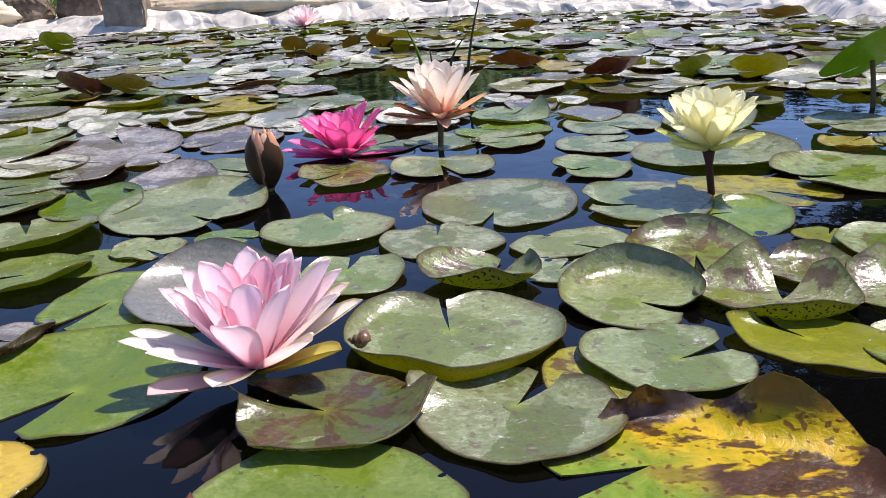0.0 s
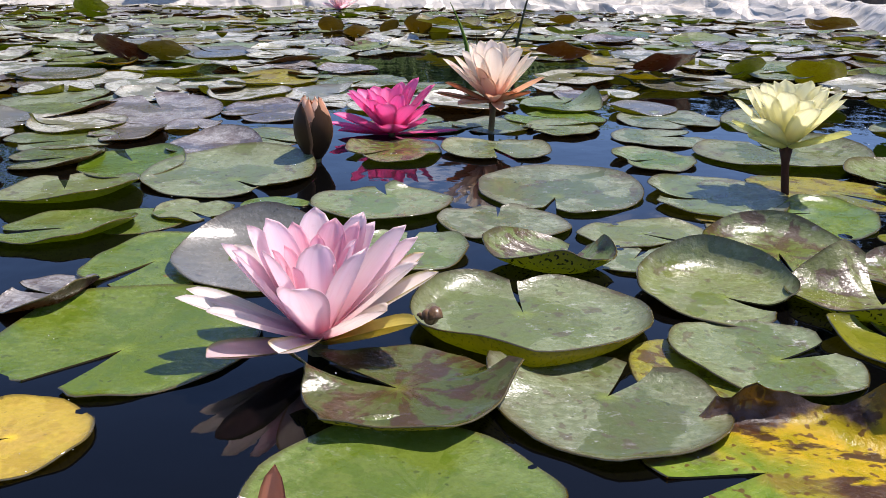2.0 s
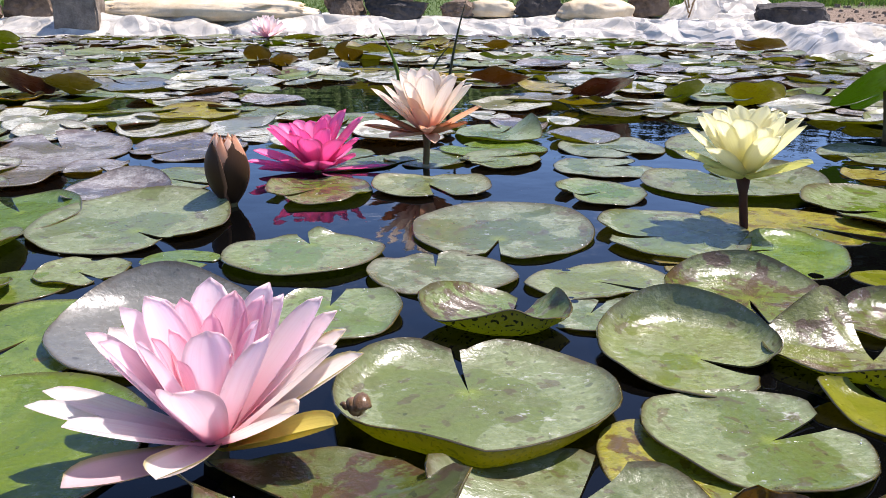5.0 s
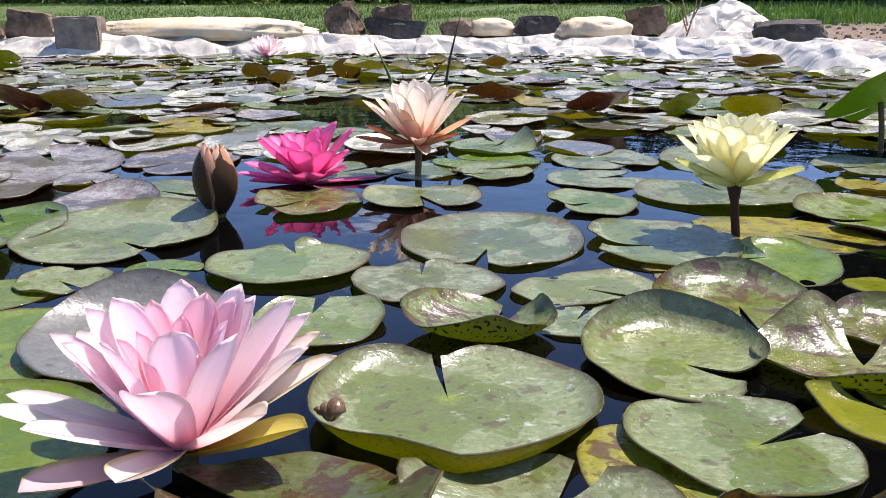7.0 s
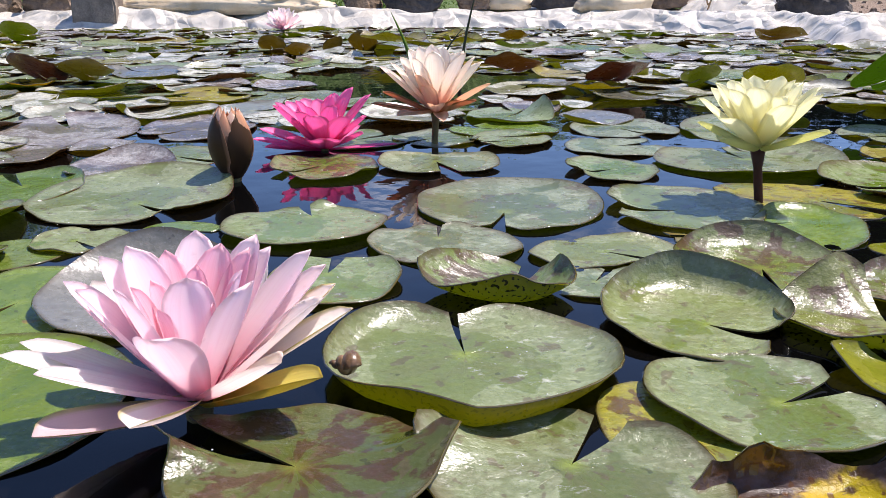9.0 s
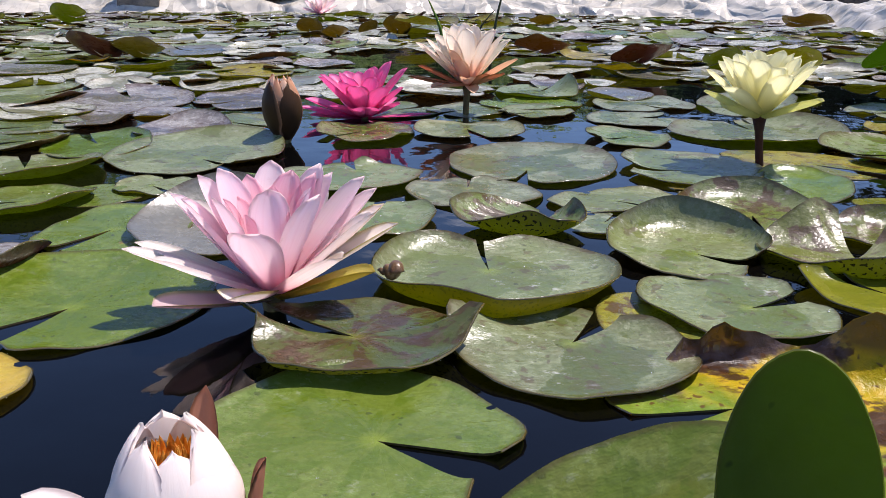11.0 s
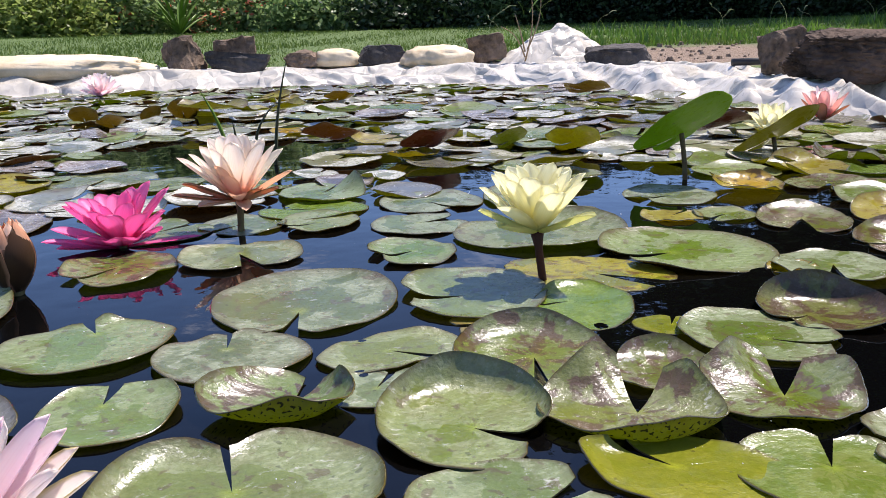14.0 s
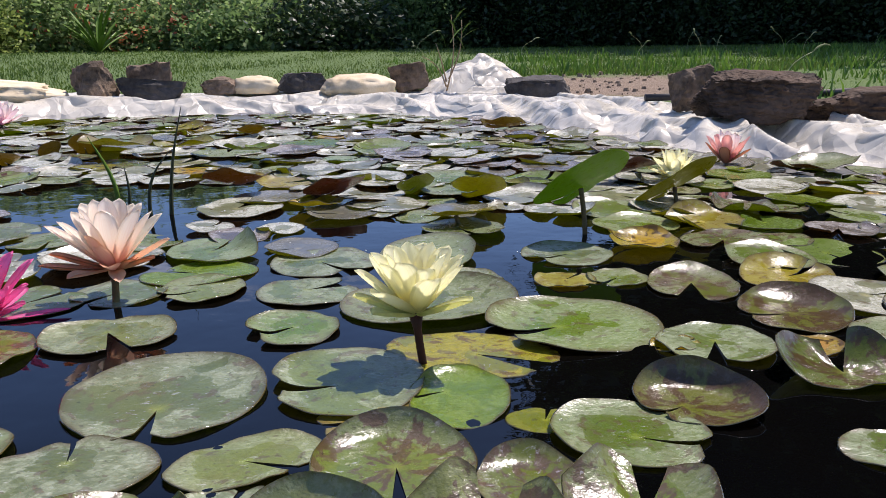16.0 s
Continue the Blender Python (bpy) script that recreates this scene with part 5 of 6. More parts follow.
def white_bud():
    rng = random.Random(37)
    f = tagged(new("lily_bud"), "half-open white water lily with orange stamens showing", "water lily", "water lilies")
    f.matrix_basis = pose(-0.0155, 0.266, 0.0)
    for az, height, radius, arc, high in ((118, 0.0460, 0.0150, 112, 0.90), (60, 0.0455, 0.0151, 108, 0.90), (180, 0.0455, 0.0152, 108, 0.90), (0, 0.0440, 0.0156, 108, 0.89), (236, 0.0435, 0.0159, 112, 0.905), (300, 0.0415, 0.0163, 116, 0.90), (340, 0.0405, 0.0168, 92, 0.87), (206, 0.0380, 0.0169, 92, 0.86), (150, 0.039, 0.0166, 92, 0.87), (40, 0.039, 0.0166, 92, 0.87)):
        part("petal", cup_petal("petal", height, radius, arc, PETAL["white"], 0.0, high=high, ns=24, nw=10, blunt=9.0), f, "", pose(0, 0, 0.003, 0, 0, az))
    lone_petal(f, 178, 32, 0.042, 0.020, 0.45, 0.06, PETAL["white"], "sepal", (0, 0, 0.002), label="white sepal with brown outer edge", inset=0.006)
    lone_petal(f, 8, 80, 0.036, 0.015, 0.6, 0.0, PETAL["sepal_pink"], "sepal", (0, 0, 0.002), label="pink-brown sepal", inset=0.0165)
    lone_petal(f, 88, 74, 0.044, 0.013, 0.6, 0.0, PETAL["sepal_pink"], "sepal", (0, 0, 0.002), label="pink-brown sepal", inset=0.014)
    stamens(f, 40, 0.0135, PETAL["orange"], rng, (0.001, -0.002, 0.031))
    part("stem", tube("stem", [(0, 0, -0.05), (0, 0, -0.01), (0, 0, 0.006)], [0.004, 0.004, 0.007], STEM), f)


def small_lily(x, y, h, size, inner, outer, label, seed, rise=0, sepal=None):
    rng = random.Random(seed)
    f = flower_base(x, y, 0.0, label)
    b = Vector((0, 0, h))
    whorl(f, 5, 10, 15 + rise, size * 0.9, size * 0.42, 0.4, 0.12, sepal or outer, rng, base=b)
    whorl(f, 7, 30, 36 + rise * 0.8, size, size * 0.44, 0.45, 0.12, outer, rng, base=b)
    whorl(f, 7, 5, 56 + rise * 0.4, size, size * 0.42, 0.5, 0.12, inner, rng, base=b)
    whorl(f, 6, 30, 72, size * 0.9, size * 0.36, 0.5, 0.12, inner, rng, base=b)
    stamens(f, 8, size * 0.4, PETAL["gold"], rng, b)
    part("stem", tube("stem", [(0, 0, -0.05), (0, 0, 0), (0, 0, h)], [0.004, 0.004, 0.005], STEM), f)


pink_lily()
magenta_lily()
peach_lily()
yellow_lily()
brown_bud()
white_bud()
small_lily(-0.49, 3.00, 0.012, 0.082, PETAL["white_pink"], PETAL["pink"], "far pale pink water lily near the pond bank", 41)
small_lily(1.135, 1.58, 0.006, 0.066, PETAL["white_pink"], PETAL["coral"], "pink-white water lily with coral outer petals and rusty sepals", 43, 20, PETAL["peach_out"])
small_lily(0.925, 1.43, 0.010, 0.055, PETAL["yellow"], PETAL["yellow"], "pale yellow water lily among the pads", 47)


# ---- leaves that stand above the water, reeds, a snail's shell ----
def raised_pad(x, y, z, along, across, rx, ry, look_, under, foot, label, notch=200, apex=(-0.1, -0.35), dish=0.004):
    """A pad held clear of the water on its stalk; along and across: the directions of its long and short axes."""
    ob = tagged(new("raised_lily_pad"), label, "lily pad", "lily pads on the pond")
    ob.matrix_basis = pose(x, y, 0)
    a = Vector(along).normalized()
    n = a.cross(Vector(across)).normalized()
    b = n.cross(a)
    turn = Matrix(((a.x, b.x, n.x, 0), (a.y, b.y, n.y, 0), (a.z, b.z, n.z, 0), (0, 0, 0, 1)))
    ax, ay = apex[0] * rx, apex[1] * ry
    v, f, i, uv = pad_data(rx, ry, 0, (ax, ay), notch, 12, (), (0, 0), dish, 0.002 if rx > 0.04 else 0.0004, rings=16, segs=110, seed=int(abs(x) * 1000), thick=0.0008 if rx > 0.04 else 0.0003, lip=0.0, swell=0.0002)
    m = Matrix.Translation((0, 0, z)) @ turn @ Matrix.Translation((ax, ay, 0))
    part("blade", mesh_from("blade", v, f, [PAD[look_], UNDER[under], UNDER[under]], i, uv), ob, "", m)
    part("stalk", tube("stalk", bend((foot[0], foot[1], -0.05), m @ Vector((0, 0, -0.001)), (0.004, 0, 0)), [0.0032] * 9, STEM), ob)


raised_pad(0.593, 1.110, 0.070, (0.77, -0.35, 0.50), (0.58, 0.72, -0.37), 0.066, 0.060, "fresh", "glow", (0.006, 0.0), "bright green lily pad raised on a stalk, sunlit from above", notch=170, apex=(-0.1, 0.3))
raised_pad(0.815, 1.245, 0.036, (0.78, -0.35, 0.52), (0.56, 0.76, -0.36), 0.066, 0.052, "olive", "glow_olive", (-0.012, -0.02), "olive lily pad tilted up out of the water", notch=170, apex=(-0.1, 0.3))
raised_pad(0.465, 1.215, 0.016, (1.0, -0.1, 0.06), (0.05, 0.95, -0.20), 0.050, 0.042, "olive", "glow_olive", (0.0, 0.0), "low olive lily pad tilted towards the water", notch=170, apex=(-0.1, 0.3))
raised_pad(0.0980, 0.190, 0.0872, (1.0, -0.2, 0.07), (-0.02, 0.27, 0.96), 0.0096, 0.0196, "deep", "green", (0.005, 0.0), "small young green lily pad on its stalk, shade in its colour", notch=272, apex=(0, -0.5))
raised_pad(0.084, 0.206, 0.0650, (0.90, 0.0, 0.42), (-0.08, 0.98, 0.19), 0.032, 0.020, "fresh", "green", (0.004, 0.01), "small fresh green lily pad held just above the water", notch=290)


def tipped_pad(x, y, r, tip, look_, under, label, lift=0.4, squash=0.85, dish=0.04):
    """A pad whose edge has come up out of the water, resting on its neighbours."""
    v, f, i, uv = pad_data(r, r * squash, 0, (0, 0), 100 + 70 * x, 14, [(40, 45, r * 0.22, 0.35), (150, 45, r * 0.16, 0.35)], (0, 0), r * dish, r * 0.06, seed=int(abs(x * 977 + y * 131)), ragged=0.04)
    ob = new("lily_pad", mesh_from("lily_pad", v, f, [PAD[look_], UNDER[under], RIM], i, uv))
    ob.matrix_basis = pose(x, y, 0.002 + r * lift, *tip)
    PLACED.append((x, y, r * 0.8))
    tagged(ob, label, "lily pad", "lily pads on the pond")


tipped_pad(0.325, 1.425, 0.052, (-30, -8, 0), "brown", "maroon", "withered dark brown pad crumpled upright")
tipped_pad(0.290, 1.395, 0.045, (-8, 4, 30), "yellow", "olive", "yellow and brown ageing pad under a withered one", 0.1)
tipped_pad(0.463, 1.455, 0.034, (-45, 0, 15), "mottled", "olive", "dark olive pad standing on edge")
tipped_pad(0.178, 1.558, 0.055, (-24, 4, 0), "brown", "ochre", "brownish olive pad tipped towards the water")
tipped_pad(0.225, 1.960, 0.062, (-10, 2, 0), "fresh", "olive", "bright green pad tipped up at its edge")
tipped_pad(-0.060, 2.080, 0.080, (-9, 3, 0), "olive", "olive", "long olive green pad tipped up at its edge")
tipped_pad(0.085, 2.060, 0.066, (-8, -4, 0), "olive", "olive", "olive green pad tipped up at its edge")
tipped_pad(-0.145, 2.230, 0.038, (-66, 0, -8), "olive", "ochre", "brownish olive pad standing upright")
tipped_pad(-0.215, 2.210, 0.028, (-58, -25, 12), "olive", "ochre", "brownish olive pad leaning upright")
tipped_pad(-0.365, 2.190, 0.034, (-60, 6, 8), "olive", "ochre", "brown-olive pad standing upright among others")
tipped_pad(-0.270, 2.020, 0.034, (-34, -6, 0), "olive", "ochre", "brown-olive pad half raised from the water")
tipped_pad(-0.527, 1.500, 0.048, (-32, 0, 0), "mottled", "ochre", "dark olive pad tipped up at its edge")
tipped_pad(-0.610, 1.510, 0.050, (-40, 12, 0), "brown", "maroon", "withered brown pad with orange rim")
tipped_pad(-0.600, 1.470, 0.040, (-6, 0, 0), "yellow", "yellow", "orange-yellow ageing pad on the water", 0.1)
tipped_pad(0.639, 1.040, 0.050, (0, 3, 20), "yellow", "olive", "bright yellow decaying pad in the shade", 0.05)
tipped_pad(0.775, 1.115, 0.060, (2, -3, 40), "olive", "olive", "yellow-green decaying pad on the water", 0.05)
tipped_pad(0.885, 1.180, 0.055, (0, 2, 80), "mottled", "olive", "yellow-green decaying pad on the water", 0.05)
tipped_pad(0.542, 1.370, 0.045, (-40, 8, 0), "olive", "olive", "olive pad tipped up beside others")
tipped_pad(0.835, 1.450, 0.060, (-24, 0, 0), "brown", "maroon", "reddish brown pad tipped at its edge")
tipped_pad(1.020, 2.080, 0.080, (-5, -3, 0), "dusty", "olive", "large pale pad rising against the bank", 0.12)
tipped_pad(1.225, 1.440, 0.085, (-7, -4, 0), "green", "maroon", "large green pad rising against the bank", 0.14)
tipped_pad(0.250, 2.420, 0.045, (-26, 0, 0), "olive", "ochre", "olive pad tipped up at its edge")
tipped_pad(0.900, 2.250, 0.070, (-20, 5, 0), "brown", "olive", "brown ageing pad near the bank")
tipped_pad(-1.180, 2.580, 0.056, (-50, 0, 0), "green", "olive", "green pad standing near the bank")


def blade(name, points, width, mat, label):
    """One reed blade: a narrow folded strip along its points."""
    pts = [Vector(p) for p in points]
    verts, faces = [], []
    for i, p in enumerate(pts):
        t = i / (len(pts) - 1)
        w = width * (1 - t) ** 0.7 * 0.5 + 0.0004
        verts += [p + Vector((-w, 0.0006, 0)), p + Vector((0, -w * 0.5, 0)), p + Vector((w, 0.0006, 0)), p + Vector((0, w * 0.3, 0))]
    for i in range(len(pts) - 1):
        for k in range(4):
            a, b = i * 4 + k, i * 4 + (k + 1) % 4
            faces.append((a, b, b + 4, a + 4))
    faces.append((3, 2, 1, 0))
    return tagged(new(name, mesh_from(name, verts, faces, [mat])), label, "reed", "reeds in the pond")


blade("reed", bend((0.008, 1.445, -0.02), (-0.022, 1.42, 0.118), (0.012, 0, 0)), 0.009, REED, "fresh green reed blade rising from the pond")
blade("reed", bend((0.014, 1.45, -0.02), (0.020, 1.44, 0.070), (0.006, 0, 0)), 0.006, REED_DARK, "short dark reed stub in the water")
blade("reed", bend((0.052, 1.43, -0.02), (0.088, 1.42, 0.095), (-0.014, 0, 0.01)), 0.006, REED_DARK, "bent dark reed blade in the pond")
blade("reed", bend((0.080, 1.42, -0.02), (0.108, 1.40, 0.158), (-0.006, 0, 0)), 0.006, REED_DARK, "tall dark pointed reed blade")


def snail_shell():
    """A snail shown by its shell alone: a tube wound in on itself to a blunt tip."""
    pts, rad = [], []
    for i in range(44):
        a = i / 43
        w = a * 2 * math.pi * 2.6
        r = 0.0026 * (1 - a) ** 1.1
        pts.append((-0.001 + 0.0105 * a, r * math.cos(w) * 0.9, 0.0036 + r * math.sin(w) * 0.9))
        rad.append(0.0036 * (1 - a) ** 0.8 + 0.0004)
    ob = new("snail_shell", tube("snail_shell", pts, rad, SHELL, 10))
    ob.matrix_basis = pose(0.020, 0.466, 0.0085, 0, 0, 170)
    tagged(ob, "snail on a lily pad, shown by its brown spiral shell alone", "shell")


snail_shell()


# ---- the many other pads ----
# near the shady bank more wet, olive or ageing pads; fewer dusty, imitating its shade
DAMP_SHADED = {"green": 1.3, "dusty": 0.55, "silver": 0.8, "mottled": 2.0, "fresh": 2.0, "olive": 2.2, "yellow": 3.0, "brown": 0.5}


def scatter_pads():
    """Pads over the rest of the pond: the nearer ones singly, those far off as one carpet."""
    rng = random.Random(77)
    kinds = [("green", "olive"), ("dusty", "maroon"), ("green", "maroon"), ("dusty", "olive"), ("purple", "maroon"), ("mottled", "maroon"), ("silver", "olive"), ("fresh", "olive"), ("olive", "olive"), ("yellow", "olive"), ("brown", "maroon"), ("dusty", "maroon"), ("green", "olive"), ("olive", "yellow")]
    weight = [8, 15, 8, 13, 8, 6, 10, 1.6, 2.2, 0.6, 0.6, 13, 6, 0.8]
    UNIT = 0.062
    variants = []
    for n, (a, b) in enumerate(kinds):
        for s in range(3):
            rims = []
            for _ in range(rng.choice((0, 1, 1, 2, 2))):
                rims.append((rng.uniform(0, 360), rng.uniform(20, 60), rng.uniform(0.04, 0.16), rng.uniform(0.4, 0.78)))
            if a in ("brown", "olive") and s == 0:
                rims = [(rng.uniform(0, 360), 42, 0.27, 0.5), (rng.uniform(0, 360), 40, 0.12, 0.5)]
            args = (1.0, rng.uniform(0.82, 1.0), 0, (0, rng.uniform(-0.1, 0.15)), rng.uniform(0, 360), rng.uniform(8, 24), rims, (rng.uniform(-0.035, 0.035), rng.uniform(-0.035, 0.035)), rng.uniform(-0.005, 0.022), 0.022)
            hi = pad_data(*args, rings=9, segs=36, seed=n * 3 + s, thick=0.016, ragged=0.02, lip=0.032, swell=0.006)
            lo = pad_data(*args, rings=5, segs=18, seed=n * 3 + s, thick=0.016, ragged=0.02, lip=0.032, swell=0.006)
            variants.append((mesh_from("lily_pad", hi[0] * UNIT, hi[1], [PAD[a], UNDER[b], RIM], hi[2], hi[3]), lo, a, b, weight[n] / 3))
    weights = [v[4] for v in variants]
    open_water = [(0.05, 1.36, 0.07), (0.20, 1.33, 0.05), (-0.10, 1.42, 0.07), (0.16, 0.93, 0.05), (-0.07, 0.78, 0.05), (0.06, 1.56, 0.13), (-0.12, 1.62, 0.10), (0.33, 1.22, 0.07), (0.56, 1.17, 0.06), (0.50, 1.10, 0.05), (0.95, 1.28, 0.05)]
    spots = list(PLACED)
    grid = {}

    def cell(x, y):
        return int(math.floor(x / 0.2)), int(math.floor(y / 0.2))

    for p in spots:
        grid.setdefault(cell(p[0], p[1]), []).append(p)
    made = []
    for attempt in range(26000):
        x, y = rng.uniform(-2.7, 1.6), rng.uniform(-0.6, 3.25)
        if -0.42 < x < 0.68 + 0.1 * (y - 0.6) and 0.22 < y < 1.12:
            continue
        if math.hypot(x - 0.08, y - 0.12) < 0.16:
            continue
        r = rng.uniform(0.045, 0.085) * (1.0 if attempt < 14000 else 0.65)
        if not in_pond(x, y, r * 0.6):
            continue
        if any(math.hypot(x - a, y - b) < c + r * 0.6 for a, b, c in open_water):
            continue
        cx, cy = cell(x, y)
        near = [q for i in (-1, 0, 1) for j in (-1, 0, 1) for q in grid.get((cx + i, cy + j), ())]
        if any(math.hypot(x - q[0], y - q[1]) < (r + q[2]) * 0.66 for q in near):
            continue
        grid.setdefault((cx, cy), []).append((x, y, r))
        made.append((x, y, r))
    made.sort(key=lambda q: (q[0] - 0.15) ** 2 + (q[1] - 0.5) ** 2)
    verts, faces, idx, uvs, total = [], [], [], [], 0
    slots = [RIM]
    for a, b in kinds:
        for m in (PAD[a], UNDER[b]):
            if m not in slots:
                slots.append(m)
    for n, (x, y, r) in enumerate(made):
        pick = weights
        if x > 0.62 and y < 1.5:
            pick = [w * DAMP_SHADED.get(v[2], 0.25) for w, v in zip(weights, variants)]
        me, lo, a, b, _ = rng.choices(variants, pick)[0]
        turn, z = rng.uniform(0, 360), rng.uniform(0.001, 0.0045)
        lean = (rng.gauss(0, 1.5), rng.gauss(0, 1.5))
        if n < 260:
            ob = new("lily_pad", me)
            ob.matrix_basis = pose(x, y, z, lean[0], lean[1], turn) @ Matrix.Diagonal((r / UNIT, r / UNIT, r * 0.9 / UNIT, 1))
            tagged(ob, PAD_LABEL[a], "lily pad", "lily pads on the pond")
        else:
            m = np.array(pose(x, y, z, lean[0], lean[1], turn) @ Matrix.Diagonal((r, r, r * 0.9, 1)))
            v = lo[0] @ m[:3, :3].T + m[:3, 3]
            verts.append(v)
            faces += [tuple(k + total for k in fc) for fc in lo[1]]
            s0, s1 = slots.index(PAD[a]), slots.index(UNDER[b])
            idx += [(s0, s1, 0)[k] for k in lo[2]]
            uvs.append(lo[3])
            total += len(v)
    if verts:
        ob = new("lily_pads", mesh_from("lily_pads", np.concatenate(verts), faces, slots, idx, np.concatenate(uvs)))
        tagged(ob, "carpet of distant grey-green floating water-lily pads", "lily pads", kind="stuff")
    return made


made_pads = scatter_pads()


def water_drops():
    """Whitened water beads painting in the sun glints on the pads and along their wet rims."""
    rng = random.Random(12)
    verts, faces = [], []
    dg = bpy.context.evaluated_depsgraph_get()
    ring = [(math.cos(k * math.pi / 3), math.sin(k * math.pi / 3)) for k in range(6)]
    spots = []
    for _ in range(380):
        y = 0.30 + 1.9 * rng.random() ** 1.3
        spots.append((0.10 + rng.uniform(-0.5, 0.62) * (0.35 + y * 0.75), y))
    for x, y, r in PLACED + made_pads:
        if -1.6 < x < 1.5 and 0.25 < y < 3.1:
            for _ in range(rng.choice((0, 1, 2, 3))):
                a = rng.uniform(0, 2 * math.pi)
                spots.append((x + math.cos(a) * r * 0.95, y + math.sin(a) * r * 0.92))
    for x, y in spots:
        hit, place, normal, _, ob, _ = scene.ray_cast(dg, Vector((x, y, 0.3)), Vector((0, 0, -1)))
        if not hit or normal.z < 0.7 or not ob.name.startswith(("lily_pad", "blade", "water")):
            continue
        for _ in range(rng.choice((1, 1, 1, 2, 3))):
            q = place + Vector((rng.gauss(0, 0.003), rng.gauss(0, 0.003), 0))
            # beads grow with distance so the painted glints still show far off
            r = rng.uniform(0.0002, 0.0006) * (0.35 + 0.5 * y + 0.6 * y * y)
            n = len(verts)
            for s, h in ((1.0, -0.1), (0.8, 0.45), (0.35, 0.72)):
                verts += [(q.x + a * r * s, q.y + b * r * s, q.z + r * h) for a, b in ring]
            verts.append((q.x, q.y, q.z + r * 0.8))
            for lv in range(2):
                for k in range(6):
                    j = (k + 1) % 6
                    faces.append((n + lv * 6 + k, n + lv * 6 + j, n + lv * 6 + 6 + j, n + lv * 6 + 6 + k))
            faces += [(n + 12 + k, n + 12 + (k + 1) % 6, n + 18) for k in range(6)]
    tagged(new("water_drops", mesh_from("water_drops", verts, faces, [DROP])), "small water beads, whitened to stand in for sun glints on the pads", "water drops", kind="stuff")


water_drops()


# ---- stones, sacks and odds and ends on the bank ----
def rock(name, x, y, z, w, d, h, turn, mat, label, seed, cuts=9, sub=4, boxy=False, tip=(0, 0)):
    """A broken stone: a ball cut by planes, roughened; boxy stones have broad flat faces."""
    rng = random.Random(seed)
    bm = bmesh.new()
    bmesh.ops.create_icosphere(bm, subdivisions=sub, radius=1.0)
    tops, front, side = (0.42, 0.50, 0.60) if boxy else (0.68, 0.66, 0.78)
    planes = [(Vector((rng.uniform(-0.25, 0.25), rng.uniform(-0.2, 0.2), 1)).normalized(), tops), (Vector((0, 0, -1)), 0.55), (Vector((0, -1, 0.1)).normalized(), front), (Vector((1, 0, rng.uniform(-0.3, 0.5))).normalized(), side), (Vector((-1, 0, rng.uniform(-0.3, 0.5))).normalized(), side)]
    for _ in range(cuts):
        v = Vector((rng.gauss(0, 1), rng.gauss(0, 1), rng.gauss(0, 0.7))).normalized()
        planes.append((v, rng.uniform(0.70, 0.9) if boxy else rng.uniform(0.62, 0.85)))
    wide, tall = 1.86 * side, 0.55 + tops
    for v in bm.verts:
        p = v.co.copy()
        for n, k in planes:
            over = p.dot(n) - k
            if over > 0:
                p -= n * over
        q = p * 2.2 + Vector((seed, seed * 0.7, 0))
        p += v.co * (0.09 * noise.noise(q) + 0.06 * noise.noise(q * 2.7) + 0.05 * noise.noise(q * 6.5) + 0.03 * noise.noise(q * 14))
        v.co = Vector((p.x * w / wide, p.y * d / 1.4, (p.z + 0.55) * h / tall))
    me = bpy.data.meshes.new(name)
    bm.to_mesh(me)
    bm.free()
    me.materials.append(mat)
    ob = new(name, me)
    ob.matrix_basis = pose(x, y, z, tip[0], tip[1], turn)
    return tagged(ob, label, "rock", "stones holding the liner")


rock("rock", -0.275, 3.50, 0.058, 0.145, 0.14, 0.125, 10, ROCK, "rounded brown stone standing on the liner", 1)
rock("rock", -0.062, 3.44, 0.054, 0.190, 0.12, 0.066, -3, ROCK_DARK, "long dark flat stone on the white liner", 2, boxy=True)
rock("rock", -0.085, 3.66, 0.060, 0.150, 0.12, 0.116, 4, ROCK, "brown stone behind a darker one", 3, boxy=True)
rock("rock", 0.188, 3.58, 0.060, 0.135, 0.12, 0.062, 0, ROCK, "small brown stone on the bank", 4)
rock("rock", 0.515, 3.55, 0.060, 0.155, 0.12, 0.075, 5, ROCK_DARK, "small black stone on the bank", 5, boxy=True)
rock("rock", 0.965, 3.52, 0.062, 0.130, 0.13, 0.100, -12, ROCK, "tilted brown slab of stone", 6, boxy=True, tip=(0, -14))
rock("rock", 1.345, 3.08, 0.030, 0.205, 0.14, 0.085, -14, ROCK_DARK, "low dark brown stone on the liner", 7, boxy=True)
rock("rock", 1.470, 2.240, 0.055, 0.125, 0.12, 0.112, 10, ROCK, "small brown stone beside a boulder", 8)
rock("boulder", 1.424, 1.895, 0.062, 0.222, 0.19, 0.098, -34, BOULDER, "large rough dark brown boulder on the white liner", 9, cuts=10, sub=6, boxy=True, tip=(4, 2))
rock("boulder", 1.760, 1.860, 0.022, 0.32, 0.22, 0.100, -36, BOULDER, "rough brown boulder at the pond edge", 10, cuts=14, sub=5)
rock("rock", -1.520, 3.50, 0.050, 0.150, 0.14, 0.110, 8, ROCK, "brown stone with a broken corner", 11, boxy=True, tip=(0, 10))
rock("rock", -1.72, 3.50, 0.055, 0.16, 0.14, 0.110, 20, ROCK, "brown stone on the bank", 12)


